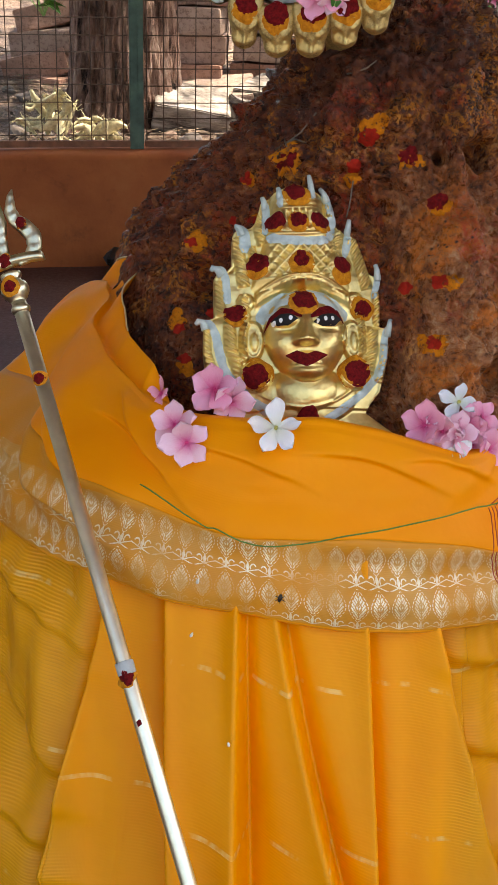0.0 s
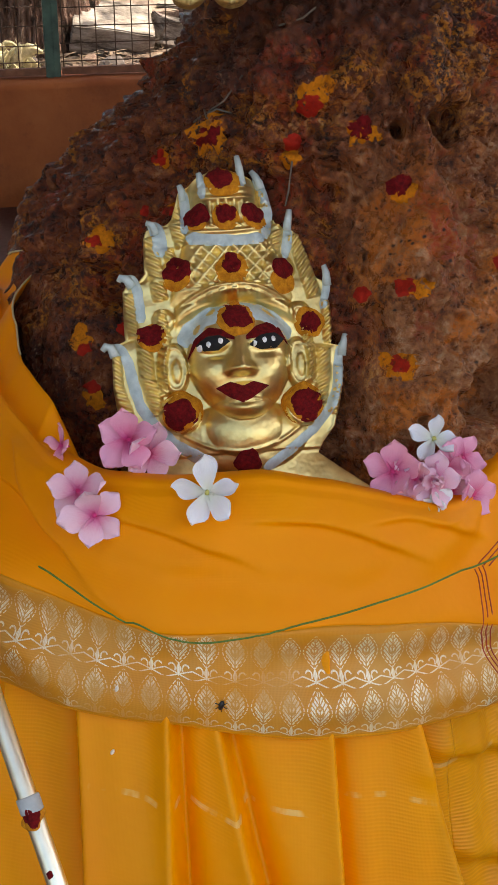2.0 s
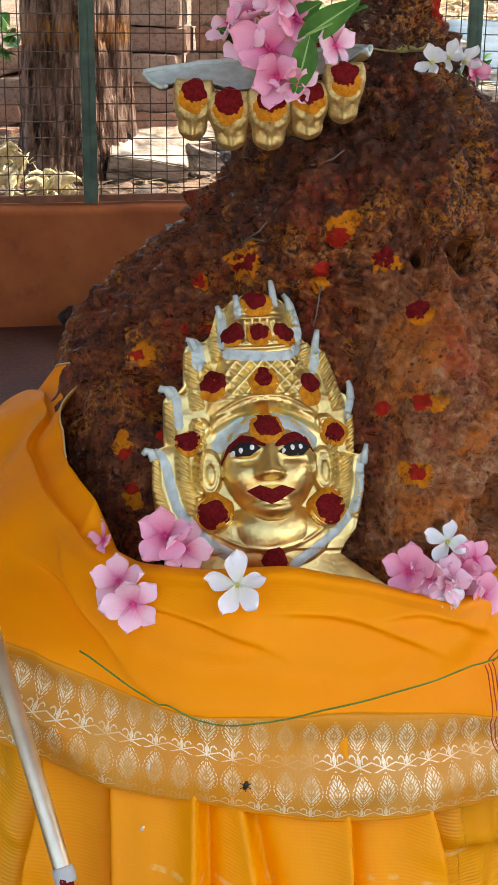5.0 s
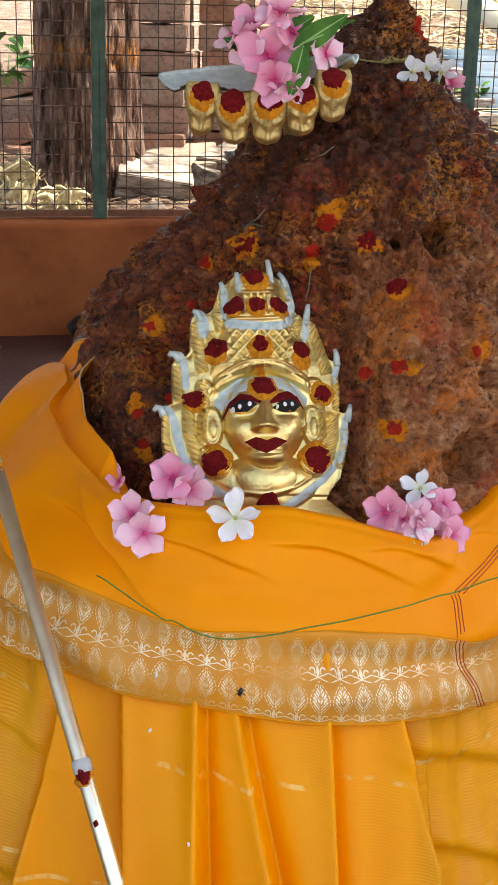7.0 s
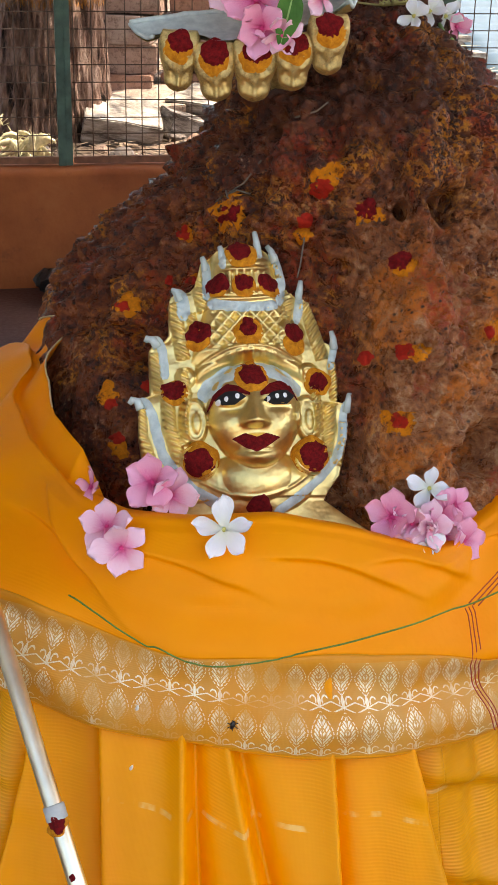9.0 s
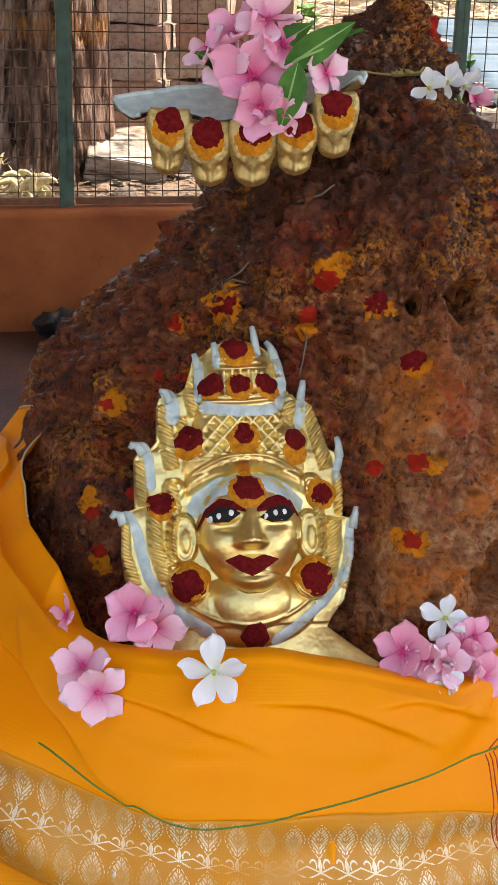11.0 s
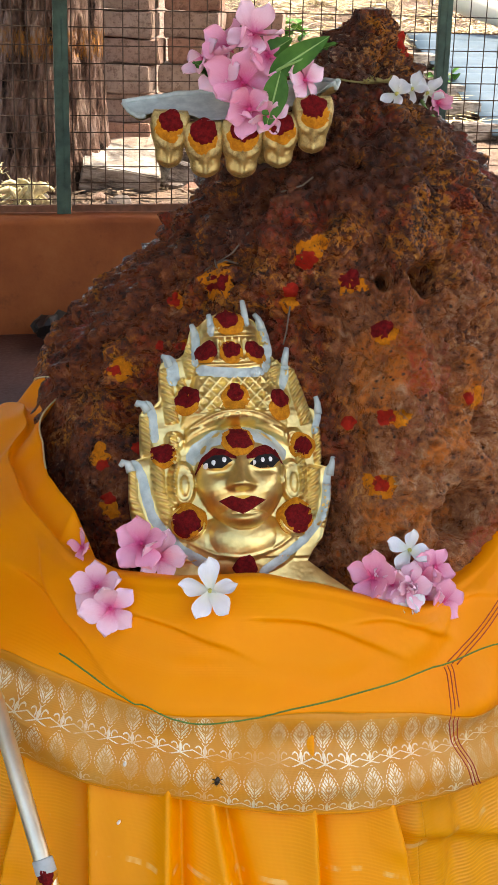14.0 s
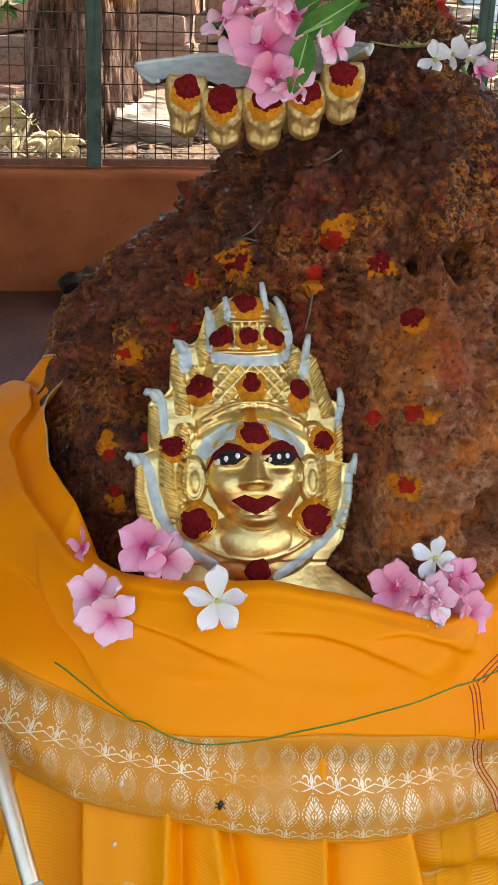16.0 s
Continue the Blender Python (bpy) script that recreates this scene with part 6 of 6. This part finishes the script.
def build_blocks():
    rng = random.Random(3)
    z = 0.44
    for row, h in enumerate((0.17, 0.15, 0.15, 0.13, 0.14, 0.13, 0.15, 0.14)):
        step = 0.05 * (row % 2)
        for col, (x, w, y) in enumerate(((-1.35, 0.32, 6.15), (-0.90, 0.33, 6.02), (-0.545, 0.31, 6.16), (-0.20, 0.33, 6.40))):
            if (col == 3 and row > 4) or (col == 0 and row > 6):
                continue
            block((w + rng.uniform(-0.02, 0.02), 0.24, h - 0.008), (x + rng.uniform(-0.02, 0.02) + step * 0.4, y + rng.uniform(-0.03, 0.03) + 0.012 * row, z + h / 2), rng.uniform(-5, 5), row * 7 + col)
        z += h
    for k in range(4):
        block((0.36, 0.22, 0.13), (-1.72 + rng.uniform(-0.04, 0.04), 5.85 + 0.05 * k, 0.47 + 0.12 * k), rng.uniform(-25, 25), 80 + k, None, (rng.uniform(-12, 12), rng.uniform(-14, 14)), "laterite block fallen askew beside the tree")
    # flat stones in the sun
    block((0.36, 0.30, 0.17), (-0.80, 5.05, 0.47), 12, 91, GREYSTONE, (18, 8), "weathered grey boulder behind the fence", "loose stones")
    block((0.50, 0.40, 0.10), (-0.80, 5.75, 0.47), 5, 92, None, (10, -4), "flat sunlit slab of pale red stone", "loose stones")
    block((0.36, 0.34, 0.08), (-0.42, 5.72, 0.50), -22, 93, GREYSTONE, (8, 4), "flat pale stone slab leaning on rubble", "loose stones")
    block((0.20, 0.16, 0.12), (-0.52, 5.12, 0.46), 35, 94, GREYSTONE, (10, 20), "weathered grey boulder behind the fence", "loose stones")
    for k in range(46):
        x, y = rng.uniform(-1.9, 0.2), rng.uniform(4.35, 5.6)
        if abs(x + 1.14) < 0.36 and abs(y - 5.12) < 0.36:
            continue
        s = rng.uniform(0.02, 0.065)
        bm = bmesh.new()
        bmesh.ops.create_icosphere(bm, subdivisions=2, radius=s)
        for v in bm.verts:
            v.co += noise.noise_vector(v.co * 14 + Vector((k, 0, 0))) * s * 0.45
            v.co.z *= 0.65
        ob = part("stone", bm, rng.choice([DARKSTONE, LATERITE, DARKSTONE]), None, smooth=False)
        ob.matrix_world = pose(x, y, ground_height(x, y) + s * 0.3, rng.uniform(-20, 20), 0, rng.uniform(0, 360))
        tagged(ob, "small loose stone on the dry ground", "stone", "loose stones")


build_blocks()


def strips(name, label, mat_, count, where, long, wide, seed, lift=0.01):
    """Many dry leaf strips strewn on the ground."""
    rng = random.Random(seed)
    vs, fs = [], []
    for _ in range(count):
        x, y = where(rng)
        if 6.2 < y < 9.1 and x > 1.10 - 0.127 * (y - 6.4):
            continue
        a = rng.uniform(0, math.pi)
        s, w = rng.uniform(*long), rng.uniform(*wide)
        z = ground_height(x, y) + rng.uniform(0.3, 1.0) * lift
        d, e = Vector((math.cos(a), math.sin(a), rng.uniform(-0.25, 0.25))), Vector((-math.sin(a), math.cos(a), rng.uniform(-0.3, 0.3)))
        n = len(vs)
        for k in range(5):
            f = k / 4 - 0.5
            c = Vector((x, y, z + 0.25 * s * (0.25 - f * f) * rng.uniform(0.2, 1))) + d * s * f + e * w * 2 * math.sin(f * 4)
            ww = w * (1 - abs(f) * 1.4)
            vs += [c - e * ww, c + e * ww]
        fs += [(n + 2 * k, n + 2 * k + 1, n + 2 * k + 3, n + 2 * k + 2) for k in range(4)]
    me = bpy.data.meshes.new(name)
    me.from_pydata(vs, [], fs)
    me.materials.append(mat_)
    ob = new(name, me)
    return tagged(ob, label, "dry leaves", kind="stuff")


strips("straw_litter", "sunlit dry straw strewn over the ground", STRAW, 5200, lambda r: (r.uniform(-0.7, 3.2), r.uniform(6.4, 12.0)), (0.12, 0.42), (0.005, 0.012), 2, 0.05)
strips("leaf_litter", "dry brown leaves and twigs among the stones", make_plain("brown_litter", (0.16, 0.11, 0.075), 0.9, vary=0.6, scale=14), 2200, lambda r: (r.uniform(-2.2, 0.6), r.uniform(4.25, 6.3)), (0.04, 0.14), (0.004, 0.012), 4, 0.03)


def build_husks():
    """The heap of torn cream fibre by the fence."""
    heap = thing("fibre_heap", "heap of torn cream-coloured palm fibre on the ground", "fibre heap", (-1.25, 4.45, 0.46))
    rng = random.Random(8)
    cream = make_plain("cream_fibre", (0.60, 0.53, 0.32), 0.75, vary=0.35)
    for k in range(34):
        bm = bmesh.new()
        x = -1.46 + 0.0125 * k + rng.uniform(-0.03, 0.03)
        c = Vector((x, 4.42 + rng.uniform(-0.08, 0.10), 0.43 + rng.uniform(0.0, 1.0) * 0.17 * math.exp(-((x + 1.36) / 0.14) ** 2) + 0.012))
        d = Vector((rng.uniform(-1, 1), rng.uniform(-0.6, 0.4), rng.uniform(-0.5, 0.7))).normalized()
        e = d.cross(Vector((rng.uniform(-0.3, 0.3), 1, 0.3))).normalized()
        long, wide, curl = rng.uniform(0.09, 0.19), rng.uniform(0.008, 0.026), rng.uniform(-0.05, 0.06)
        rows = []
        for i in range(11):
            f = i / 10
            w = wide * math.sin(math.pi * (0.12 + 0.8 * f)) * (1 + 0.8 * noise.noise(Vector((i * 1.3, k, 0))))
            mid = c + d * (f - 0.5) * long + Vector((0, 0, curl * math.sin(f * 3)))
            rows.append([mid + e * w * s + Vector((0, -0.010 * (1 - s * s), 0)) + noise.noise_vector(Vector((i * 1.7, s * 4, k))) * 0.006 for s in (-1, -0.5, 0, 0.5, 1)])
        grid(bm, rows)
        for _ in range(6):
            p = rows[rng.randrange(11)][rng.choice((0, 4))]
            tube(bm, [p, p + Vector((rng.uniform(-0.03, 0.03), -0.01, rng.uniform(-0.01, 0.03)))], [0.003, 0.001], 4)
        ob = part("fibre_strip", bm, cream, heap)
        mod = ob.modifiers.new("thick", "SOLIDIFY")
        mod.thickness = 0.003


build_husks()


def build_sheet():
    bm = bmesh.new()
    rows = []
    for i in range(121):
        f = i / 120
        near = Vector((1.15, 6.4, 0)).lerp(Vector((0.82, 9.0, 0)), f)
        row = []
        for j in range(14):
            s = j / 13
            ridge = 0.022 * abs(math.sin(f * 34)) ** 0.6
            q = near + Vector((2.2 * s, 0.3 * s, 0))
            q.z = 0.545 + 0.42 * f + ridge + 0.01 * noise.noise(Vector((f * 6, s * 3, 0)))
            row.append(q)
        rows.append(row)
    grid(bm, rows)
    ob = part("roofing_sheet", bm, SHEET)
    mod = ob.modifiers.new("thick", "SOLIDIFY")
    mod.thickness = 0.004
    tagged(ob, "pale galvanised corrugated roofing sheet lying on the ground", "metal sheet")
    for k in range(5):
        block((0.22, 0.16, 0.10), (1.06 - 0.05 * k, 6.5 + 0.42 * k, ground_height(1.06 - 0.05 * k, 6.5 + 0.42 * k) + 0.04), 20, 120 + k, GREYSTONE, (0, 0), "grey stone under the edge of the roofing sheet", "stones under the sheet")


build_sheet()
bm = bmesh.new()
tube(bm, [(0.62, 9.3, 1.50), (0.90, 9.2, 1.38), (1.28, 9.1, 1.20), (1.9, 9.0, 1.02)], [0.09, 0.09, 0.095, 0.09], 20)
tagged(part("water_pipe", bm, PIPE), "cream plastic pipe resting on the slope", "pipe")


def build_weed(at, size, seed, label):
    rng = random.Random(seed)
    weed = thing("weed", label, "plant", at, "weeds")
    bm = bmesh.new()
    for k in range(7):
        top = Vector(at) + Vector((rng.uniform(-1, 1), rng.uniform(-0.6, 0.6), rng.uniform(0.6, 1.6))) * size
        tube(bm, [at, Vector(at).lerp(top, 0.5) + Vector((0, 0, 0.02)), top], [0.004, 0.003, 0.001], 5)
    part("stalk", bm, LEAF, weed)
    for k in range(22):
        me = leaf_mesh(rng.uniform(0.5, 0.9) * size, rng.uniform(0.18, 0.3) * size, -0.3)
        p = part("leaf", me, None, weed)
        c = Vector(at) + Vector((rng.uniform(-1, 1), rng.uniform(-0.6, 0.6), rng.uniform(0.3, 1.6))) * size
        p.matrix_basis = pose(*c, rng.uniform(-50, 50), rng.uniform(-60, 20), rng.uniform(0, 360))


build_weed((0.98, 7.6, ground_height(0.98, 7.6)), 0.08, 1, "small bright green weed in the straw")
build_weed((0.1, 7.3, ground_height(0.1, 7.3)), 0.14, 2, "small bright green weed in the straw")
build_weed((-1.66, 5.7, ground_height(-1.66, 5.7) + 0.35), 0.17, 3, "leafy green weed beside the tree")
build_weed((-0.1, 8.2, ground_height(-0.1, 8.2)), 0.15, 5, "small bright green weed in the straw")


def build_rubbish():
    """Burnt scraps at the foot of the wall behind the mound."""
    rng = random.Random(21)
    heap = thing("burnt_scraps", "black burnt scraps heaped against the foot of the wall", "rubbish", (-0.72, 3.66, 0.0))
    for k in range(16):
        bm = bmesh.new()
        bmesh.ops.create_icosphere(bm, subdivisions=2, radius=rng.uniform(0.035, 0.07))
        for v in bm.verts:
            v.co += noise.noise_vector(v.co * 26 + Vector((k * 3, 0, 0))) * 0.03
        at = (-0.92 + 0.034 * k, 3.66 + rng.uniform(-0.04, 0.05) + 0.25 * (0.034 * k), 0.035 + rng.uniform(0, 0.05))
        for v in bm.verts:
            v.co += Vector(at)
        part("scrap", bm, SOOT, heap, smooth=False)


build_rubbish()
